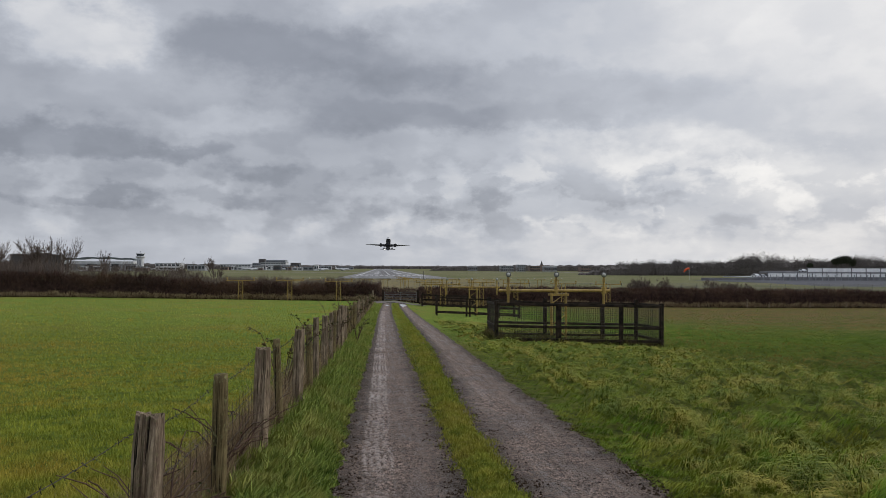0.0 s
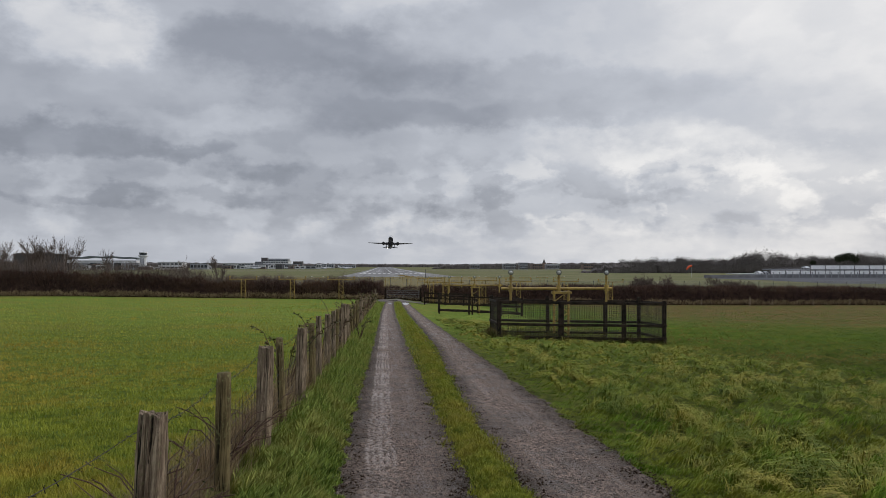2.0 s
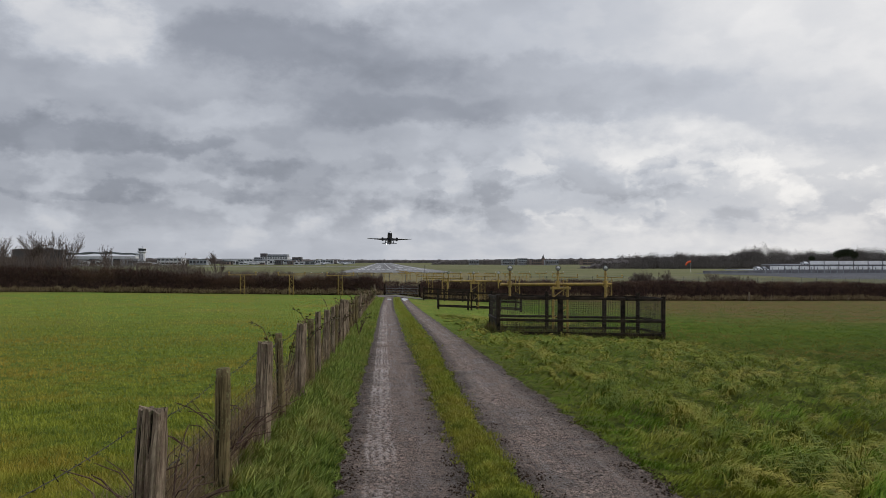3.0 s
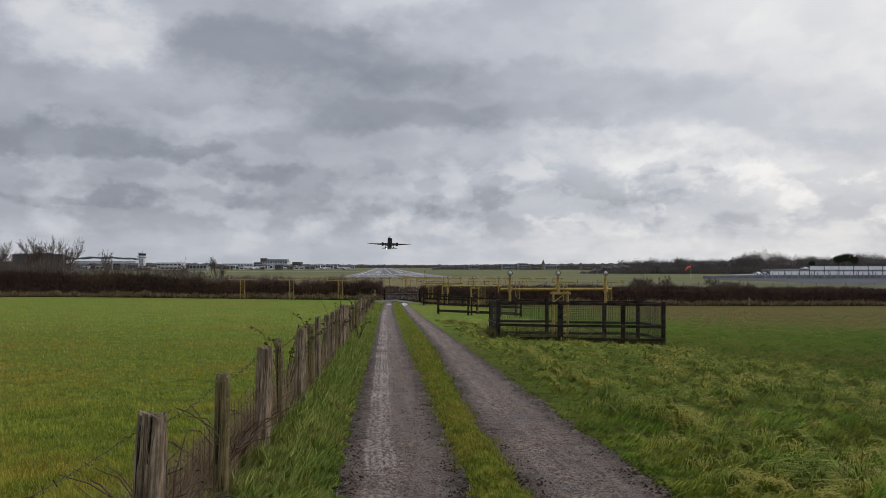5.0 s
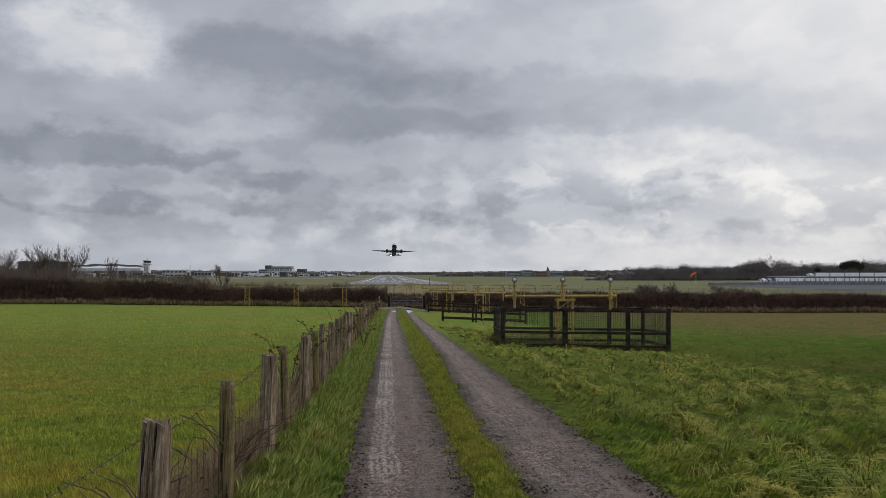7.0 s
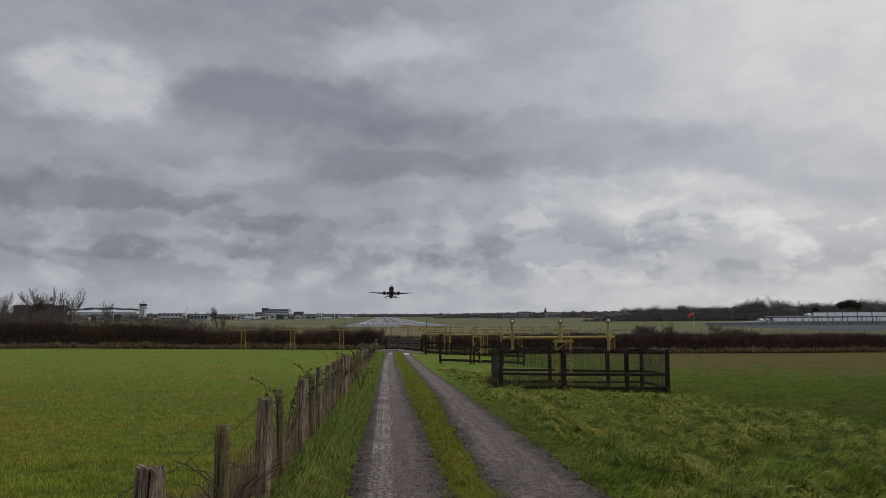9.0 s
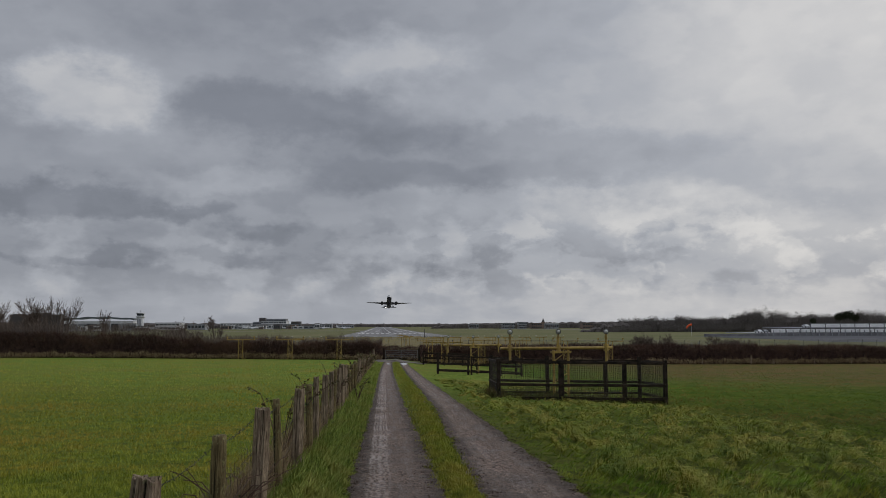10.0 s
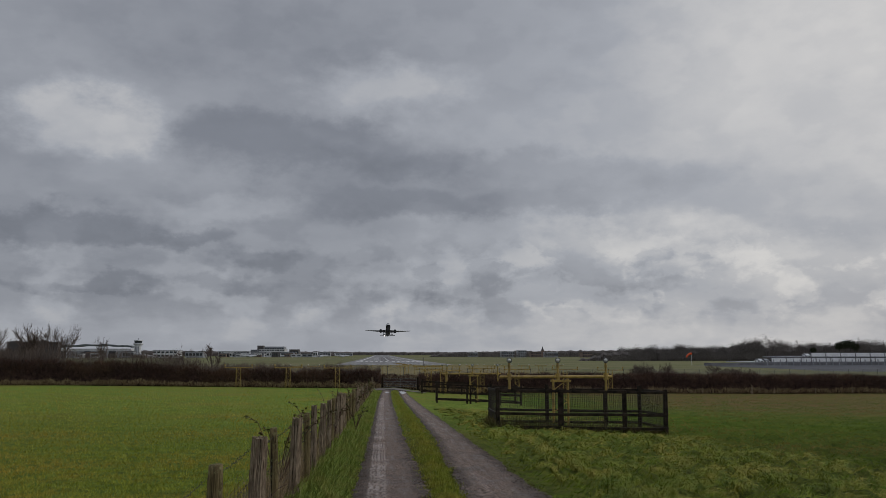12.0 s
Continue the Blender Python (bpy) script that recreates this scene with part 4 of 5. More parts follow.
# ---- hard standing, puddles ----
def patch(name, cx, cy, rx, ry, mat, label, category, lift, seed):
    s = Shape()
    n = 28
    rr = [1 + 0.18 * math.sin(3 * t + seed) + 0.1 * math.sin(7 * t + 2 * seed) for t in (6.283 * k / n for k in range(n))]
    pts = [(cx + rx * rr[k] * math.cos(6.283 * k / n), cy + ry * rr[k] * math.sin(6.283 * k / n)) for k in range(n)]
    level = max(gz(cx, cy), *(gz(a, b) for a, b in pts)) + lift if category == "puddle" else None
    s.v = [Vector((a, b, level if level is not None else gz(a, b) + lift)) for a, b in pts]
    s.v.append(Vector((cx, cy, level if level is not None else gz(cx, cy) + lift)))
    s.f = [(k, (k + 1) % n, n) for k in range(n)]
    return solid(name, s, mat, label, category, kind="structure")


patch("hard_standing", 2.0, 94.0, 3.0, 4.0, M["standing"], "worn pale gravel standing before the gate", "track", 0.03, 2.0)
for i, (x, y, rx, ry) in enumerate(((2.3, 78, 0.3, 2.4), (2.5, 87, 0.35, 1.4), (0.75, 80, 0.2, 1.4), (1.3, 92, 0.6, 0.7))):
    patch("puddle", x, y, rx, ry, M["water"], "shallow puddle of rain water on the track", "puddle", 0.015, i + 1.0)


# ---- hedges ----
def ridge(name, pts, y, mat, label, parent=None, rough=0.5, step=3.0, deep=6.0, bottom=0.0):
    """A long thicket with a ragged top, following heights given along x."""
    xs = np.arange(pts[0][0], pts[-1][0] + step, step)
    tops = np.interp(xs, [p[0] for p in pts], [p[1] for p in pts]) + rough * wave(xs, xs * 0, 41, step * 9) + rough * 0.8 * RNG.normal(0, 0.5, len(xs))
    s = Shape()
    for x, t in zip(xs, tops):
        g = gz(x, y) - 0.5
        s.v += [Vector((x, y - deep * 0.5, g)), Vector((x, y - deep * 0.45 + RNG.normal(0, deep * 0.1), g + (t - g) * 0.7)), Vector((x, y, t)), Vector((x, y + deep * 0.5, g))]
    for i in range(len(xs) - 1):
        s.f += [(4 * i + j, 4 * i + 4 + j, 4 * i + 5 + j, 4 * i + 1 + j) for j in range(3)]
    if parent:
        return part(name, s, M[mat], parent)
    return solid(name, s, M[mat], label, "woodland", kind="stuff")


def twigs(n, x0, x1, y0, y1, top, fullness, length, width, mat, name, parent, lean=(0.05, 0.6), rag=0.2):
    """Bare shoots filling a hedge up to the height given by top(x)."""
    x, y = RNG.uniform(x0, x1, n), RNG.uniform(y0, y1, n)
    g = land(x, y)
    t = np.clip(top(x) + rag * wave(x, y, 31, 2.5) + rag * wave(x, x * 0, 38, 9.0), g + 0.4, None)
    base = g + (t - g) * RNG.uniform(0, 1, n) ** fullness * 0.86
    h = RNG.uniform(0.4, 1.0, n) * length
    h = np.minimum(h, (t - base) + RNG.exponential(0.16, n))
    ob = turf(name, x, y, h, RNG.uniform(0.6, 1.4, n) * width, RNG.uniform(*lean, n), mat, "", "", base=base, plain=True)
    ob.parent = parent
    for key in ("label", "category", "kind"):
        if key in ob:
            del ob[key]
    return ob


def hedge(x0, x1, y, deep, xs, zs, label, n, core=0.85):
    ob = thing("hedge", (0, 0, 0), label, "hedge", "field hedges")

    def top(x):
        return np.interp(x, xs, zs)

    def dense(x):
        """Height of the dense growth; the overgrown hedge thins out above it."""
        return top(x) - np.clip(0.4 * (top(x) + 0.55), 0.05, 0.85) if core < 0.82 else top(x)

    # closed core sheet within the twigs, dark colour standing for the hedge's inner shade
    k = np.linspace(x0, x1, int((x1 - x0) * 2.5) + 2)
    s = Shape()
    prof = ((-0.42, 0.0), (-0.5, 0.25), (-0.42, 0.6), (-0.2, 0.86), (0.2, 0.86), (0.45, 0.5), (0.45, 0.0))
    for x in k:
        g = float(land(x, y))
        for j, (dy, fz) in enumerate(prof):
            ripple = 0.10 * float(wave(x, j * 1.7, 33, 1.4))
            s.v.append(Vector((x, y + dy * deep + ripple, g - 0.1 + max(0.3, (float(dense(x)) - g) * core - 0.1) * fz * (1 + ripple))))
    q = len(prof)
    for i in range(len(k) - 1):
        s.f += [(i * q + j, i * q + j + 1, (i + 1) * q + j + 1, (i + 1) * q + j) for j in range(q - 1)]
    part("undergrowth", s, M["thicket_shade"], ob, "closed inner sheet coloured dark for the shade among the twigs")
    twigs(n, x0, x1, y - deep * 0.62, y + deep * 0.4, dense, 0.55, 0.7, 0.034, M["twig"], "brushwood", ob, (0.2, 0.97), 0.42 if core < 0.82 else 0.14)
    if core < 0.82:
        twigs(int(n * 0.30), x0, x1, y - deep * 0.5, y + deep * 0.8, lambda x: top(x) + 0.3, 0.40, 1.2, 0.024, M["bare"], "brushwood", ob, (0.05, 0.6), 0.5)
    twigs(int(n * 0.12), x0, x1, y - deep * 0.75, y - deep * 0.55, lambda x: land(x, x * 0 + y) + 0.65, 1.0, 0.7, 0.035, M["straw"], "dead_grass", ob)
    return ob


# twig brown darkened to the shade inside a hedge, for the core sheet
M["thicket_shade"] = painted("thicket_shade", (0.075, 0.046, 0.038), (0.020, 0.013, 0.011), 0.95, 2.0, relief=1.0, distance=0.1, spec=0.1)
hedge(-80, 0.1, 98.6, 2.2, [-80, -46, -36, -28, -23, -18, -8, -3, 0], [2.4, 2.2, 1.75, 1.35, 0.75, 0.0, -0.42, -0.45, -0.6],
      "overgrown dark brown bare hedge at the field edge", 115000, 0.76)
hedge(5.0, 85, 98.8, 2.0, [5, 31, 50, 67, 85], [-0.75, -0.75, -0.95, -1.15, -1.3], "clipped dark brown bare hedge at the field edge", 90000)
hedge(-2.5, 9, 107, 2.0, [-2.5, 9], [-1.15, -1.2], "bare dark hedge behind the field gate", 6000)
for x in (36, 41, 47.5, 50.5, 56, 61):
    ob = thing("stake", (x, 96.2, gz(x, 96.2)), "weathered timber stake in front of the hedge", "post", "stakes along the hedge")
    hh = 1.15 if x == 47.5 else 0.8
    part("stake_shaft", Shape().box((0, 0, hh / 2 - 0.1), (0.16 if x == 47.5 else 0.10, 0.12, hh + 0.2), 5, 1.5, 0.02), M["old_wood"], ob)


# ---- bare trees ----
def bare_tree(at, height, width, stems, seed, label, mat="bare", thick_min=0.015, depth=5, category="tree"):
    """Trunk, forking limbs and fine twigs, each tapering into the next."""
    r = random.Random(seed)
    ob = thing("bare_tree", at, label, category, "bare trees along the hedge")
    trunk, crown = Shape(), Shape()

    def branch(p, d, ln, rad, level):
        bend = Vector((r.uniform(-0.15, 0.15), r.uniform(-0.15, 0.15), 0.10))
        a = p + d * ln * 0.5
        e = a + (d + bend).normalized() * ln * 0.5
        if level > 2:
            crown.tube([p, e], [max(rad, thick_min * 0.7), thick_min * 0.5], 3, False)
        else:
            (trunk if level == 0 else crown).tube([p, a, e], [rad, max(rad * 0.8, thick_min * 0.7), max(rad * 0.6, thick_min * 0.5)], 5 if level < 2 else 3, False)
        if level >= depth:
            return
        for k in range(r.choice((3, 4)) if level else r.choice((4, 5))):
            t = r.uniform(0.35, 1.0) if k else 1.0
            q = (p.lerp(a, t * 2) if t < 0.5 else a.lerp(e, t * 2 - 1))
            ang = r.uniform(0, 6.28)
            s = r.uniform(0.25, 0.65) * width
            nd = (d + Vector((math.cos(ang) * s, math.sin(ang) * s, r.uniform(0.0, 0.3)))).normalized()
            branch(q, nd, ln * r.uniform(0.52, 0.78), rad * 0.52, level + 1)

    for _ in range(stems):
        d0 = Vector((r.uniform(-0.2, 0.2) * width, r.uniform(-0.2, 0.2) * width, 1)).normalized()
        branch(Vector((r.uniform(-0.2, 0.2) * (stems > 1), r.uniform(-0.2, 0.2) * (stems > 1), -0.2)), d0, height * 0.42, height * 0.017, 0)
    part("trunk", trunk, M[mat], ob)
    part("crown", crown, M[mat], ob)
    return ob


for i, (x, y, top, w, st) in enumerate(((-52.5, 111, 4.4, 1.0, 2), (-49.4, 112, 4.6, 1.0, 2), (-46.8, 110, 5.2, 1.0, 2), (-44.3, 110, 4.7, 0.9, 2), (-55, 113, 4.2, 1.0, 2), (-50.8, 108, 3.0, 1.1, 2),
                                         (-36.7, 105, 3.5, 0.6, 1), (-27.3, 104, 2.3, 1.2, 2), (-26.0, 105, 2.6, 1.2, 2), (-22.0, 104, 2.9, 0.8, 1), (-41, 104, 1.5, 1.1, 2),
                                         (-33, 103, 1.2, 1.2, 2), (-30, 103, 1.0, 1.2, 2), (-20.3, 103, 0.9, 1.2, 2), (35.5, 104, 0.05, 1.3, 3), (37.5, 104, 0.1, 1.3, 3), (39.5, 104, -0.1, 1.3, 3),
                                         (47, 105, -0.2, 1.3, 3), (49.5, 105, -0.3, 1.3, 3), (52, 106, -0.6, 1.3, 3))):
    g = gz(x, y)
    bare_tree((x, y, g), (top - g) * (1.0 if top > 2 or top < 0.3 else 0.85), w, st, 500 + i, "leafless brown sapling rising above the hedge" if top > 2 else "leafless bush rising above the hedge", depth=5 if top > 2.8 or top < 0.3 else 4, thick_min=0.015 if top > 0.3 else 0.018)


# ---- runway ----
def strip(name, x0, x1, ys, lift, mat, label, category, parent=None):
    s = Shape()
    for y in ys:
        s.v += [Vector((x0, y, float(land((x0 + x1) / 2, y)) + lift)), Vector((x1, y, float(land((x0 + x1) / 2, y)) + lift))]
    s.f = [(2 * i, 2 * i + 1, 2 * i + 3, 2 * i + 2) for i in range(len(ys) - 1)]
    ob = part(name, s, mat, parent)
    return ob if parent else tagged(ob, label, category, kind="structure")


LONG = [362, 365, 420, 500, 600, 700, 900, 1100, 1300, 1500, 2000, 2500, 3000, 3400]
runway = strip("runway", -21, 35, LONG, 0.10, M["asphalt"], "long grey asphalt runway with white markings", "runway")
for x in (-15.3, 28.7):
    strip("edge_line", x - 0.7, x + 0.7, LONG[3:], 0.2, M["paint_white"], "", "", runway)
for k in range(6):
    for sg in (-1, 1):
        x = 7 + sg * (2.6 + k * 3.4)
        strip("threshold_stripe", x - 0.95, x + 0.95, [520, 565], 0.2, M["paint_white"], "", "", runway)
y = 600
while y < 2900:
    strip("centre_dash", 6.4, 7.6, [y, y + 32], 0.2, M["paint_white"], "", "", runway)
    y += 55
for y in (720, 860, 1000, 1150):
    for x in (-3.5, 17.5):
        strip("touchdown_mark", x - 2.6, x + 2.6, [y, y + 30], 0.2, M["paint_white"], "", "", runway)
for x in (2.0, 4.5, 9.5, 12.0):
    strip("rubber_streak", x - 0.8, x + 0.8, [560, 700, 900, 1100, 1300, 1500], 0.15, M["dark"], "", "", runway)
strip("taxiway", -1500, -21, [880, 930], 0.1, M["asphalt"], "far grey taxiway across the airfield", "taxiway")
strip("service_yard", 135, 420, [205, 260, 327], 0.06, M["yard"], "dark grey asphalt yard before the car park", "yard")
strip("taxiway", 35, 1200, [1020, 1060], 0.1, M["asphalt"], "far grey taxiway beside the runway", "taxiway")


# ---- low approach lights and fence inside the airfield ----
def low_light(x, y, top, half, lamps, label):
    o = Vector((x, y, gz(x, y)))
    ob = thing("low_approach_light", o, label, "light mast", "low approach lights inside the airfield")
    h = top - o.z
    for dx in (-half * 0.35, half * 0.35):
        part("leg", Shape().tube([(dx, 0, -0.1), (dx, 0, h)], 0.05, 6), M["yellow"], ob)
    part("bar", Shape().box((0, 0, h), (half * 2, 0.12, 0.12), 0, 0, 0.01), M["yellow"], ob)
    for k in range(lamps):
        dx = -half + 0.1 + (2 * half - 0.2) * k / max(1, lamps - 1)
        lamp = part("lamp", Shape().tube([(dx, 0, h), (dx, 0, h + 0.22)], 0.04, 6), M["yellow"], ob)
        part("lens", Shape().ball((dx, 0, h + 0.28), 0.10, 8, 5), M["lens"], lamp, "small clear lamp", True)
    return ob


for y, top in ((122, -0.45), (182, -1.15), (212, -1.5), (242, -1.8), (272, -2.1), (302, -2.4), (332, -2.7)):
    low_light(7.4, y, top, 2.2 if y < 200 else 1.3, 5 if y < 200 else 3, "low yellow approach light row on short legs")
for k in range(18):
    x = -23.5 + 3.5 * k
    if abs(x - 7.4) > 1:
        low_light(x, 155, -0.95, 1.2, 2, "low yellow crossbar light on short legs")

pf = thing("perimeter_fence", (0, 150, gz(0, 150)), "tall grey airfield security fence with cranked tops", "fence")
s = Shape()
last = None
for k in range(61):
    x = -76 + 3.1 * k
    g = gz(x, 150) - pf.location.z
    part("fence_post", Shape().tube([(x, 0, g - 0.1), (x, 0, g + 2.1), (x, -0.3, g + 2.5)], 0.05, 5), M["steel"], pf)
    if last:
        for q in range(9):
            h = 0.1 + q * 0.25
            s.tube([(last[0], 0, last[1] + h), (x, 0, g + h)], 0.012, 3, False)
        for q in range(3):
            s.tube([(last[0], -0.1 - 0.1 * q, last[1] + 2.25 + 0.1 * q), (x, -0.1 - 0.1 * q, g + 2.25 + 0.1 * q)], 0.012, 3, False)
    last = (x, g)
part("strand_wire", s, M["steel"], pf)
s = Shape()
x = 50.0
while x < 112:
    g = gz(x, 150) - pf.location.z
    s.tube([(x, 0.02, g), (x, 0.02, g + 2.1)], 0.022, 3, False)
    x += 0.16
part("mesh_panel", s, M["blue_steel"], pf, "dense blue-grey mesh")

# windsock and marker board on the airfield
o = Vector((144.6, 350, gz(144.6, 350)))
sock = thing("windsock", o, "orange and white windsock on a thin white pole", "windsock")
part("pole", Shape().tube([(0, 0, -0.2), (0, 0, 5.4)], [0.09, 0.06], 6), M["white"], sock)
part("sleeve", Shape().tube([(0, 0, 5.2), (-0.8, 0, 5.15), (-1.5, 0, 4.8), (-2.1, 0, 4.2), (-2.5, 0, 3.5)], [0.55, 0.5, 0.45, 0.38, 0.3], 10, False), M["orange"], sock, "faded orange cloth sleeve")
o = Vector((13.0, 365, gz(13.0, 340)))
mk = thing("marker_pole", o + Vector((6, -25, 0)), "thin dark marker pole beside the runway end", "pole")
part("shaft", Shape().tube([(0, 0, -0.2), (0, 0, 3.6)], 0.16, 6), M["dark"], mk)


# ---- buildings across the airfield ----
def block(name, x0, x1, y, deep, top, wall, roof, label, rows=0, cols=0, glass="glass", eaves=0.6):
    """A far building: walls, an overhanging roof slab and rows of windows set into the front."""
    g = gz((x0 + x1) / 2, y)
    h = top - g
    w = x1 - x0
    ob = thing(name, ((x0 + x1) / 2, y, g), label, "building", "airport buildings")
    part("wall", Shape().box((0, deep / 2, h / 2 - 0.5), (w, deep, h + 1)), M[wall], ob)
    part("roof", Shape().box((0, deep / 2, h + 0.3), (w + eaves, deep + eaves, 0.7), 0, 0, 0.1), M[roof], ob)
    for i in range(rows):
        for j in range(cols):
            cw = w / cols
            z = h * (i + 0.55) / max(rows, 1)
            part("window", Shape().box((-w / 2 + cw * (j + 0.5), -0.1, z), (cw * 0.72, 0.3, h / rows * 0.45)), M[glass], ob)
    return ob


b = block("warehouse", -193.6, -168.2, 420, 5, 6.9, "dark", "dark", "large dark flat-roofed shed behind the trees", 0, 0)
part("plant_room", Shape().box((2, 2.5, 11.6), (9, 4, 1.6)), M["dark"], b)
part("plant_room", Shape().box((-9, 2.5, 11.4), (5, 4, 1.2)), M["dark"], b)

g = gz(-425, 1200)
han = thing("hangar", (-425, 1200, g), "long white hangar with a waved grey-green roof", "building", "airport buildings")
part("wall", Shape().box((0, 10, 6.5), (102, 19, 15)), M["white"], han)
s = Shape()
n = 41
for k in range(n):
    x = -55 + 108 * k / (n - 1)
    z = 15.3 + 2.6 * math.sin(math.pi * (x + 55) / 108) ** 0.8 - 0.6 * math.cos(x * 0.21)
    s.v += [Vector((x, -3, z)), Vector((x, 22, z)), Vector((x, -3, z + 2.4)), Vector((x, 22, z + 2.4))]
for k in range(n - 1):
    i = 4 * k
    s.f += [(i, i + 4, i + 6, i + 2), (i + 2, i + 6, i + 7, i + 3), (i, i + 1, i + 5, i + 4), (i + 1, i + 3, i + 7, i + 5)]
s.f += [(0, 2, 3, 1), (4 * n - 4, 4 * n - 3, 4 * n - 1, 4 * n - 2)]
part("roof", s, M["roof_green"], han)
for k in range(9):
    part("hangar_door", Shape().box((-48 + 12 * k, 0.5, 5.0), (10.6, 1.0, 10.5)), M["grey" if k % 3 else "glass"], han)

g = gz(-364, 1195)
tw = thing("control_tower", (-363, 1198, gz(-363, 1198)), "white airport control tower with a dark glazed cab", "tower")
part("shaft", Shape().tube([(0, 0, -1), (0, 0, 19)], [5.2, 4.8], 16), M["white"], tw)
for a in (-2.2, 0.0, 2.2):
    part("shaft_window", Shape().box((a, -4.9, 12), (1.0, 0.6, 10)), M["grey"], tw)
part("gallery", Shape().tube([(0, 0, 19), (0, 0, 20.2), (0, 0, 22.2)], [5.0, 6.8, 6.8], 16), M["white"], tw)
part("cab", Shape().tube([(0, 0, 22.2), (0, 0, 25.4)], [5.0, 5.9], 16), M["glass"], tw)
part("roof", Shape().tube([(0, 0, 25.4), (0, 0, 26.6), (0, 0, 27.2)], [6.4, 6.2, 3.0], 16), M["white"], tw)
part("mast", Shape().tube([(0, 0, 27), (0, 0, 30)], 0.35, 6), M["grey"], tw)

for x0, x1, y, deep, top, wall, roof, rows, cols in (
        (-356, -318, 1250, 30, 5.5, "white", "grey", 2, 6), (-318, -290, 1300, 30, 3.5, "grey", "roof_green", 1, 5),
        (-330, -268, 1620, 40, 5.0, "white", "grey", 2, 10), (-268, -246, 1640, 30, 8.0, "grey", "grey", 3, 5),
        (-258, -246, 1660, 20, 16.5, "dark", "dark", 0, 0), (-245, -194, 1600, 50, 9.5, "white", "roof_green", 3, 10),
        (-240, -200, 1640, 40, 14.2, "grey", "roof_green", 2, 8), (-190, -170, 1650, 20, 8.5, "dark", "dark", 1, 3),
        (-168, -120, 1900, 30, 3.0, "grey", "grey", 1, 8), (-120, -74, 2100, 30, 0.6, "grey", "grey", 1, 8),
        (206, 228, 1300, 20, 3.6, "grey", "roof_green", 2, 6), (238, 252, 1320, 20, 5.4, "grey", "grey", 3, 4), (262, 280, 1330, 20, 3.4, "brick", "dark", 2, 5),
        (290, 312, 1340, 20, 2.6, "grey", "white", 1, 6), (172, 190, 1500, 20, 2.4, "grey", "white", 1, 5), (332, 348, 1250, 20, 3.0, "brick", "dark", 2, 4)):
    block("airport_building", x0, x1, y, deep, top, wall, roof, "low %s airport building far across the field" % {"white": "white", "grey": "grey", "dark": "dark", "brick": "brick"}[wall], rows, cols)
rb = random.Random(5)
for k in range(34):
    w = rb.uniform(6, 20)
    x = rb.uniform(-345, -130) if k < 26 else rb.uniform(-450, -350)
    y = (rb.uniform(1450, 1590) if k < 26 else rb.uniform(1130, 1180))
    x = x * y / 1600 if k < 26 else x
    wl = rb.choice(("white", "white", "grey", "grey", "dark", "brick"))
    block("airport_building", x, x + w, y, 10, rb.uniform(-2.0, 4.5), wl, rb.choice(("grey", "dark", "roof_green", "white")),
          "small %s airport building beside the apron" % wl, 1, rb.choice((2, 3, 4)))
for k in range(16):
    x, y = rb.uniform(-330, -60), rb.uniform(1250, 1500)
    ob = thing("apron_mast", (x, y, gz(x, y)), "thin grey floodlight mast on the apron", "mast", "apron floodlights")
    part("pole", Shape().tube([(0, 0, -1), (0, 0, rb.uniform(9, 13))], 0.35, 6), M["grey"], ob)
ch = thing("church", (298, 1400, gz(298, 1400)), "far stone church with a pointed spire", "church")
part("tower", Shape().box((0, 3, 5.5), (6, 6, 13)), M["brick"], ch)
part("spire", Shape().tube([(0, 3, 11.5), (0, 3, 19.5)], [3.0, 0.1], 8), M["dark"], ch)
part("nave", Shape().box((-9, 3, 3.5), (14, 8, 9)), M["brick"], ch)


# ---- decked car park ----
def car(at, turn, paint, seed):
    r = random.Random(seed)
    ob = thing("parked_car", at, "small parked car on the car park deck", "car", "cars on the deck", turn=turn)
    L, w = r.uniform(3.9, 4.6), 1.75
    s = Shape()
    prof = ((-0.5, 0.35), (-0.5, 0.75), (-0.28, 0.92), (-0.14, 1.38), (0.2, 1.42), (0.36, 1.0), (0.5, 0.9), (0.5, 0.35))
    for sg in (-1, 1):
        s.v += [Vector((a * L, sg * w / 2 * (0.84 if z > 1.2 else 1.0), z)) for a, z in prof]
    n = len(prof)
    s.f = [tuple(range(n)), tuple(reversed(range(n, 2 * n)))] + [(i, n + i, n + (i + 1) % n, (i + 1) % n) for i in range(n)]
    part("body", s, M[paint], ob)
    for sg in (-1, 1):
        part("side_window", Shape().sheet([(-0.24 * L, sg * (w / 2 + 0.01), 0.95), (0.32 * L, sg * (w / 2 + 0.01), 0.98), (0.2 * L, sg * (w / 2 * 0.86 + 0.01), 1.36), (-0.13 * L, sg * (w / 2 * 0.86 + 0.01), 1.33)]), M["glass"], ob)
        for a in (-0.31, 0.31):
            part("wheel", Shape().tube([(a * L, sg * (w / 2 - 0.2), 0.32), (a * L, sg * (w / 2 + 0.02), 0.32)], 0.32, 12), M["rubber"], ob)
    return ob


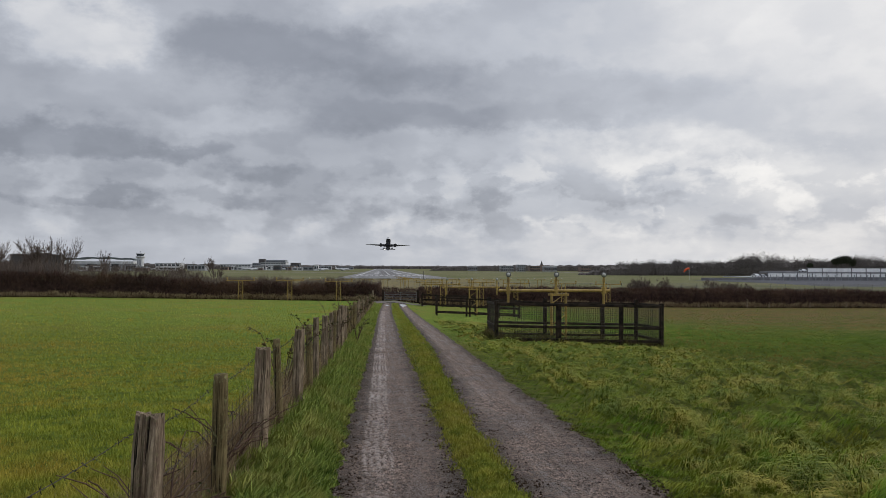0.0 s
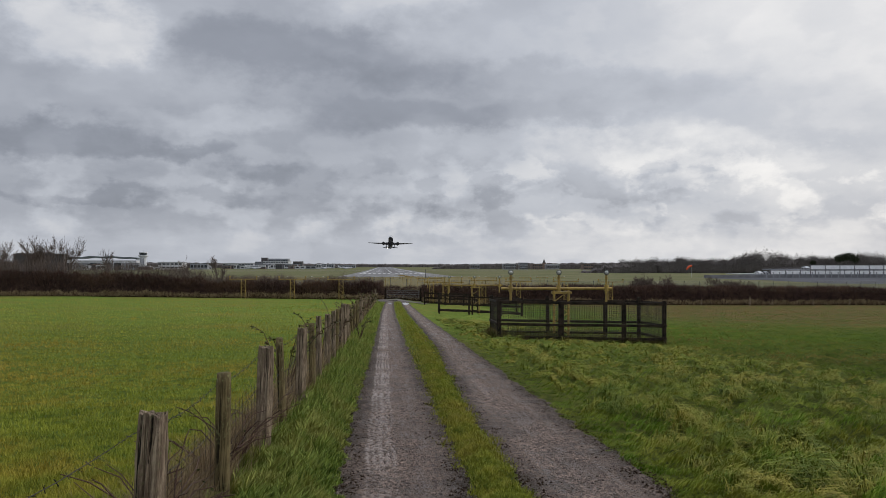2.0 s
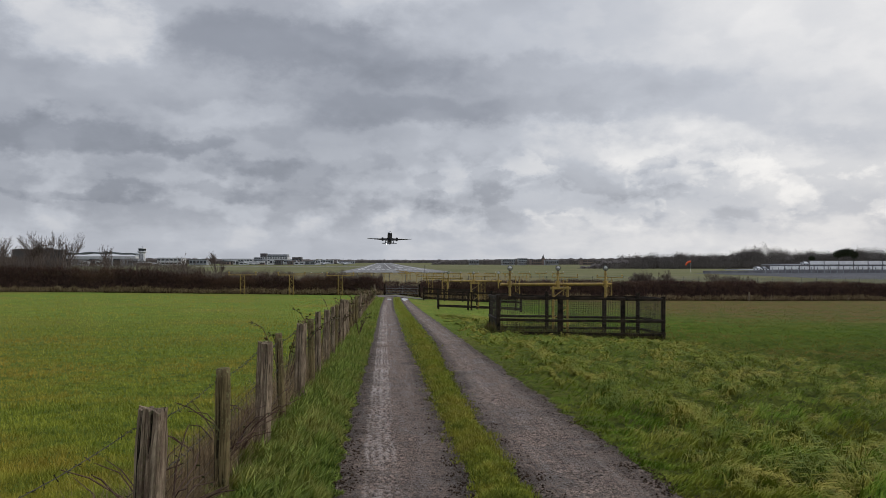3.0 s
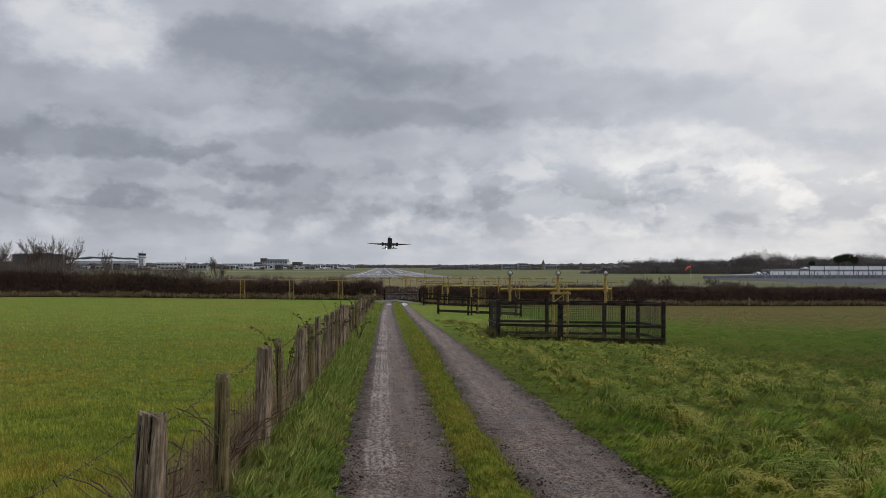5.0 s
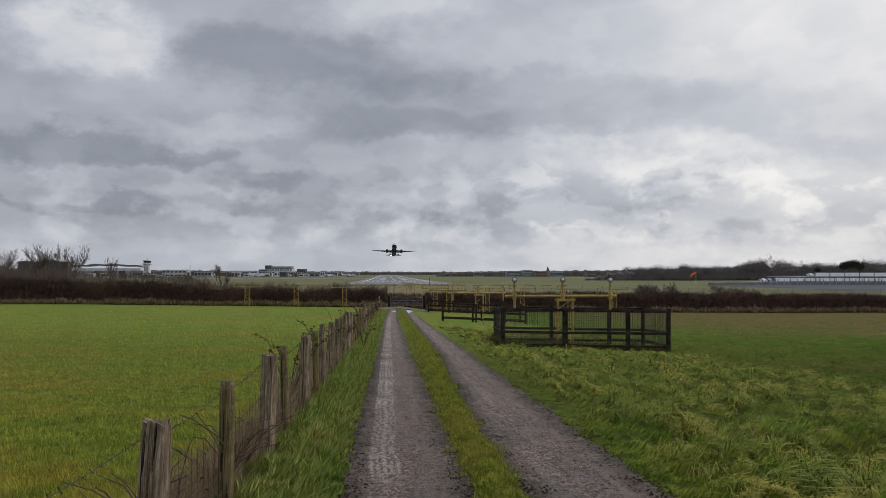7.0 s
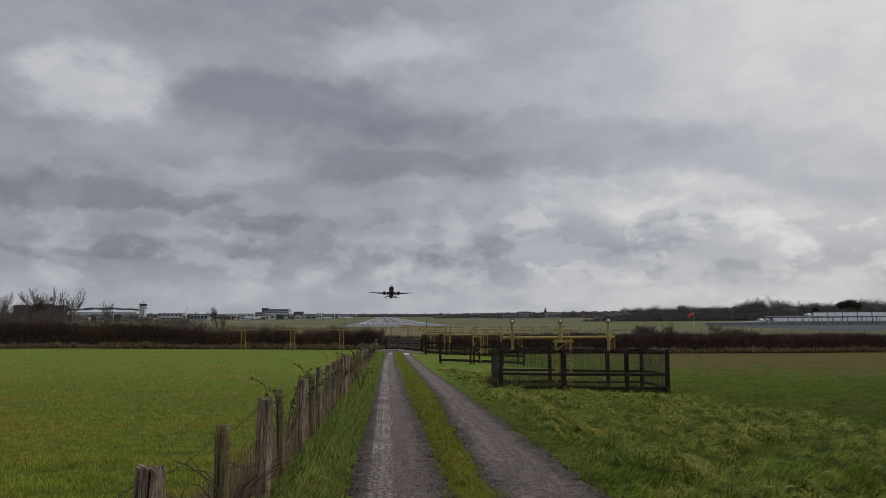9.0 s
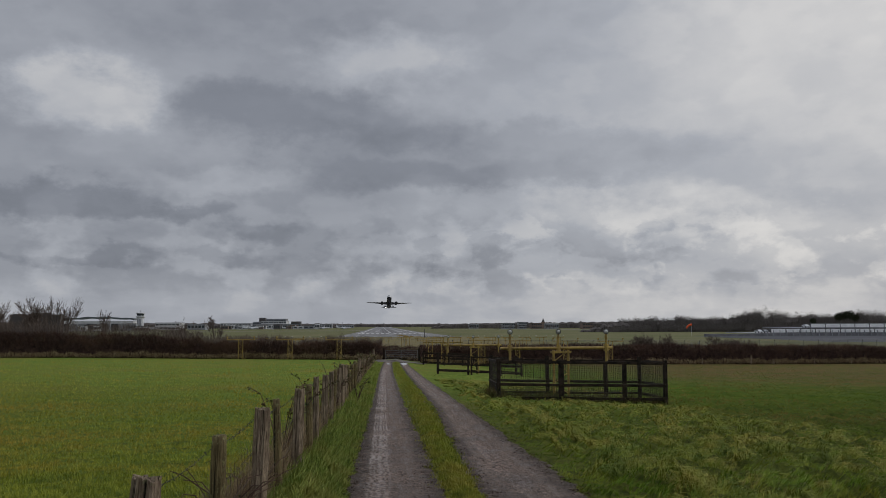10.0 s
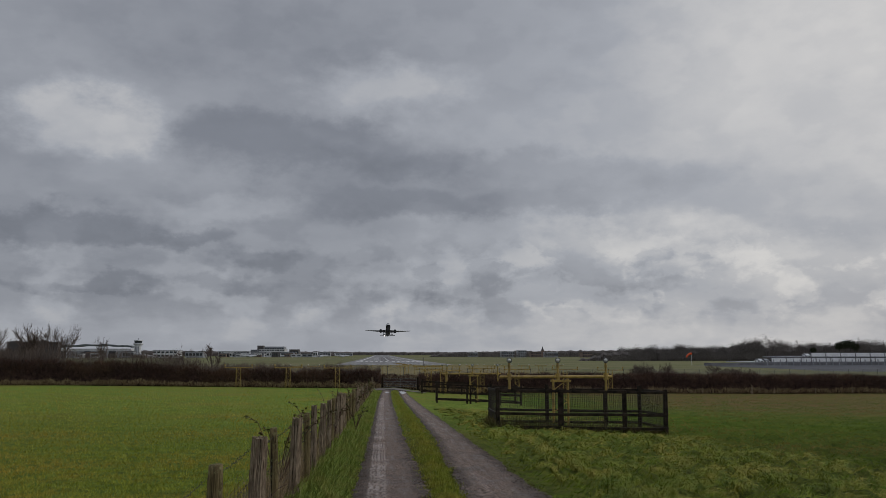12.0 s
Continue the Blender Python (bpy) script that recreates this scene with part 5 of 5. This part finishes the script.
deck = thing("car_park", (168, 330, gz(190, 330)), "two-storey decked car park with white panels and blue-grey frame", "car park")
g0 = deck.location.z
for x0, x1, z0, z1 in ((4.5, 85, -2.35, -0.55), (23, 85, -0.1, 1.75)):
    part("deck_slab", Shape().box(((x0 + x1) / 2 - 3, 16, z0 - g0 - 0.2), (x1 - x0 + 6, 32, 0.4)), M["grey"], deck)
    x = x0
    while x < x1 - 2:
        part("panel", Shape().box((x + 3.45, 0, (z0 + z1) / 2 - g0), (6.7, 0.2, (z1 - z0) * 0.84), 0, 0, 0.05), M["panel"], deck, "white parapet panel")
        part("column", Shape().box((x, -0.1, (z1 - g0) / 2 + 0.1), (0.30, 0.45, z1 - g0 + 0.4), 0, 0, 0.05), M["blue_steel"], deck)
        part("rail", Shape().box((x + 3.45, -0.1, z1 - g0 + 0.1), (6.9, 0.15, 0.15)), M["dark"], deck)
        x += 6.9
s = Shape()
for k in range(30):
    part("screen_post", Shape().box((1 + 3 * k, -3.3, 1.2), (0.28, 0.28, 2.9), 0, 0, 0.03), M["grey"], deck)
part("screen", Shape().box((44, -3, 0.6), (92, 0.15, 1.5), 0, 0, 0.02), M["blue_steel"], deck, "blue-grey boundary screen")
part("back_wall", Shape().box((54, 32, 2.0), (62, 0.4, 5.0)), M["dark"], deck)
paints = ("white", "grey", "dark", "red", "navy", "grey", "white", "dark")
for k in range(22):
    car((168.5 + 2.75 * k + random.uniform(-0.2, 0.2), 333, -2.35 if k < 8 else -0.10), 90 + random.uniform(-3, 3), paints[k % 8], k)
sh = thing("low_screen", (146 + 13, 320, gz(150, 320)), "low blue-grey screen beside the car park", "screen")
part("sheeting", Shape().box((-4, 8, 0.5), (28, 0.2, 1.3)), M["blue_steel"], sh)


# ---- woods ----
def wood(name, trees, mat, label, blade, per, middle=0.52, tall=0.42):
    """Far trees: trunks and crowns of upward sprays, joined."""
    X, Y, H, Wd, B, LN, A = [], [], [], [], [], [], []
    for x, y, top, rad in trees:
        g = gz(x, y)
        h = top - g
        n = per
        u = RNG.normal(0, 1, (n, 3))
        u /= np.linalg.norm(u, axis=1)[:, None]
        rr = RNG.uniform(0.25, 1, n) ** 0.6
        lob = 1 + 0.25 * np.sin(3 * np.arctan2(u[:, 1], u[:, 0]) + x) * u[:, 2]
        X.append(x + u[:, 0] * rad * rr * lob), Y.append(y + u[:, 1] * rad * rr * lob)
        B.append(g + h * middle + u[:, 2] * rr * h * tall * lob)
        H.append(RNG.uniform(0.02, 0.05, n) * h)
        Wd.append(RNG.uniform(0.5, 1.5, n) * blade)
        LN.append(np.clip(np.hypot(u[:, 0], u[:, 1]) * RNG.uniform(0.3, 0.9, n), 0, 0.9)), A.append(np.arctan2(u[:, 1], u[:, 0]))
        X.append(np.full(3, x)), Y.append(np.full(3, y)), B.append(np.full(3, g)), H.append(np.full(3, h * 0.8)), Wd.append(np.full(3, rad * 0.12)), LN.append(np.full(3, 0.05)), A.append(np.zeros(3))
    c = np.concatenate
    X, Y = c(X), c(Y)
    return turf(name, X, Y, c(H), c(Wd), c(LN), M[mat], label, "woodland", heading=c(A), base=c(B), plain=True)


def skyline(pts, n, y0, y1, low, high):
    out = []
    for _ in range(n):
        x = random.uniform(pts[0][0], pts[-1][0])
        top = float(np.interp(x, [p[0] for p in pts], [p[1] for p in pts]))
        y = random.uniform(y0, y1)
        t = top * random.uniform(low, high) + (1 - high) * 2
        out.append((x * y / y0, y, t, max(2.5, (t + 6) * random.uniform(0.26, 0.44))))
    return out


M["brush"] = painted("woodland_shade", (0.125, 0.112, 0.106), (0.080, 0.071, 0.066), 0.95, 0.35, relief=1.0, distance=0.6, spec=0.05)
wood("woodland", skyline([(186, 7.0), (225, 8.8), (255, 7.6), (270, 9.0), (285, 11), (300, 16.5), (312, 14.5), (325, 10.5), (345, 12), (360, 10.5), (378, 13), (430, 13)], 170, 590, 660, 0.70, 1.12),
     "far_wood", "leafless brown winter woodland beyond the airfield", 0.24, 1700)
ridge("woodland_floor", [(160, -5), (186, 2.0), (225, 4.5), (260, 3.5), (300, 7.5), (330, 6.0), (450, 7.5)], 622, "brush", "dim brown undergrowth of the far wood", None, 1.0, 1.2, 8.0)
wood("woodland_fringe", skyline([(172, 0.5), (240, 1.6), (300, 3.2), (430, 3.6)], 170, 566, 588, 0.6, 1.0), "far_wood", "low brown scrub before the far wood", 0.4, 420)
wood("evergreen_tree", [(322, 520, 9.4, 2.8), (326, 520, 10.6, 3.2), (330, 520, 11.4, 3.6), (335, 521, 9.0, 2.8), (300, 515, 5.5, 2.2)], "evergreen", "dark flat-topped evergreen above the wood", 0.35, 1600, 0.76, 0.19)
ridge("far_treeline", [(95, -7), (125, 2), (200, 4.5), (300, 4.5), (420, 6.0), (700, 9)], 1560, "brush", "distant brown trees around the far buildings", None, 1.2, 3.0, 10)
wood("far_treeline", skyline([(120, 4), (200, 6.0), (300, 5.5), (420, 8.0), (520, 9.0)], 110, 1450, 1550, 0.6, 1.0), "far_wood", "distant bare trees around the far buildings", 0.6, 260)
ridge("far_treeline", [(-1500, 14), (-700, 9), (-500, 7.0), (-330, 7.5), (0, 5.2), (200, 5.0), (430, 6.5), (1500, 12), (3000, 16)], 3300, "brush", "grey-brown line of woods on the horizon", None, 1.6, 7.0, 30)
ridge("far_treeline", [(-2500, 14), (-900, 10), (-480, 6), (-150, 3), (-90, -6)], 2050, "brush", "grey-brown woods behind the airport buildings", None, 1.6, 5.0, 20)


wood("far_treeline", skyline([(120, 0.5), (165, 2.0), (230, 2.8), (300, 2.6), (360, 3.5)], 46, 1225, 1290, 0.55, 1.0), "far_wood", "bare trees standing among the far buildings", 0.45, 240)


# ---- aircraft ----
def airliner(name, m, top_mat, belly_mat, wing_mat, fin_mat, label, gear, beam=0.0):
    """A twin-engined airliner, nose towards -y, its origin at the wing."""
    ob = tagged(new(name), label, "aircraft")
    ob.matrix_basis = m
    ring = ((-31, 0.3, -0.9), (-30, 1.2, -0.8), (-28, 2.2, -0.4), (-25, 2.9, -0.1), (-21, 3.1, 0), (15, 3.1, 0), (22, 2.7, 0.4), (28, 1.7, 1.2), (32.5, 0.5, 1.9))

    def half(a0, a1):
        s, n = Shape(), 13
        for y, r, z in ring:
            s.v += [Vector((math.cos(t) * r, y, z + math.sin(t) * r)) for t in (a0 + (a1 - a0) * k / (n - 1) for k in range(n))]
        for i in range(len(ring) - 1):
            s.f += [(i * n + k, i * n + k + 1, (i + 1) * n + k + 1, (i + 1) * n + k) for k in range(n - 1)]
        return s

    part("fuselage", half(-0.15, math.pi + 0.15), M[top_mat], ob, "", True)
    part("belly", half(math.pi + 0.15, 2 * math.pi - 0.15), M[belly_mat], ob, "", True)
    part("cockpit_window", Shape().box((0, -28.3, 1.25), (2.6, 0.8, 0.5), 0, 0, 0.3), M["glass"], ob)
    part("wing_box", Shape().tube([(0, -9, -2.2), (0, -5, -2.7), (0, 6, -2.7), (0, 10, -2.2)], [0.8, 2.2, 2.2, 0.8], 10), M[belly_mat], ob, "", True)

    def foil(rows):
        s = Shape()
        for x, y0, y1, z, t in rows:
            c = y1 - y0
            s.v += [Vector((x, y0, z)), Vector((x, y0 + c * 0.3, z + t / 2)), Vector((x, y1, z + t * 0.05)), Vector((x, y0 + c * 0.3, z - t / 2))]
        for i in range(len(rows) - 1):
            s.f += [(4 * i + k, 4 * i + (k + 1) % 4, 4 * i + 4 + (k + 1) % 4, 4 * i + 4 + k) for k in range(4)]
        e = 4 * len(rows) - 4
        s.f += [(3, 2, 1, 0), (e, e + 1, e + 2, e + 3)]
        return s

    for sg in (-1, 1):
        part("wing", foil([(sg * 1.5, -8.5, 7, -1.6, 1.7), (sg * 10, -2.5, 6.2, -0.8, 1.1), (sg * 22, 5, 9.6, 1.3, 0.7), (sg * 31.2, 11, 12.8, 3.2, 0.35)]), M[wing_mat], ob)
        part("tailplane", foil([(sg * 1.0, 24, 30.5, 1.3, 0.8), (sg * 10.7, 30.5, 33, 2.0, 0.25)]), M[wing_mat], ob)
        eng = part("engine", Shape().tube([(sg * 9.7, -10.5, -3.2), (sg * 9.7, -10, -3.2), (sg * 9.7, -7, -3.2), (sg * 9.7, -3, -3.0), (sg * 9.7, -0.5, -2.8)], [1.75, 1.95, 2.0, 1.6, 0.9], 16), M[belly_mat], ob, "", True)
        part("fan", Shape().tube([(sg * 9.7, -10.56, -3.2), (sg * 9.7, -10.7, -3.2)], [1.6, 0.25], 16), M["rubber"], eng)
        part("pylon", Shape().box((sg * 9.7, -3.5, -1.4), (0.5, 6, 1.8)), M[wing_mat], ob)
        if gear:
            leg = part("main_gear", Shape().tube([(sg * 5.5, 2.5, -1.8), (sg * 5.5, 2.5, -5.4)], 0.35, 8), M["plane_grey"], ob)
            for yy in (1.0, 2.5, 4.0):
                for dx in (-0.75, 0.75):
                    part("wheel", Shape().tube([(sg * 5.5 + dx - 0.25, yy, -5.3), (sg * 5.5 + dx + 0.25, yy, -5.3)], 0.68, 12), M["rubber"], leg)
    part("fin", Shape().box((0, 27.5, 0)[:2] + (2.2,), (0.5, 6, 1.0)), M[fin_mat], ob)
    s = Shape()
    for z, y0, y1, t in ((2.5, 22.5, 30.5, 0.5), (11.8, 30.0, 33.0, 0.2)):
        s.v += [Vector((0, y0, z)), Vector((t / 2, (y0 + y1) / 2, z)), Vector((0, y1, z)), Vector((-t / 2, (y0 + y1) / 2, z))]
    s.f = [(k, (k + 1) % 4, 4 + (k + 1) % 4, 4 + k) for k in range(4)] + [(3, 2, 1, 0), (4, 5, 6, 7)]
    part("rudder", s, M[fin_mat], ob)
    if gear:
        leg = part("nose_gear", Shape().tube([(0, -23.5, -2.6), (0, -23.5, -5.6)], 0.2, 8), M["plane_grey"], ob)
        for dx in (-0.35, 0.35):
            part("wheel", Shape().tube([(dx - 0.15, -23.5, -5.7), (dx + 0.15, -23.5, -5.7)], 0.5, 12), M["rubber"], leg)
    if beam:
        part("landing_lamp", Shape().ball((0, -31.5, -1.5), beam, 10, 6), M["beam"], ob, "bright white landing lamp")
    return ob


airliner("departing_airliner", pose(10.6, 1060, 32.2, -14.5, 0.9, 0), "white", "navy", "plane_grey", "navy", "twin-engined airliner with dark belly climbing, gear down", True)
airliner("distant_airliner", pose(14.6, 2500, 56.7, -4, 0, 0) @ Matrix.Scale(0.35, 4), "white", "plane_grey", "plane_grey", "navy", "far airliner with a bright landing lamp in the sky", True, 5.0)
first = airliner("parked_airliner", pose(-70, 1450, gz(-70, 1450) + 2.76, 0, 0, 75) @ Matrix.Scale(0.46, 4), "white", "white", "white", "white", "white airliner parked on the far apron", True)
first["group"] = "parked airliners"
for x, y, a in ((-110, 1460, 80), (-150, 1500, 100), (-190, 1470, 70), (-240, 1450, 95), (-345, 1180, 80)):
    copy_thing(first, pose(x, y, gz(x, y) + 6.0 * 0.46, 0, 0, a))
first.location.z = gz(-70, 1450) + 6.0 * 0.46
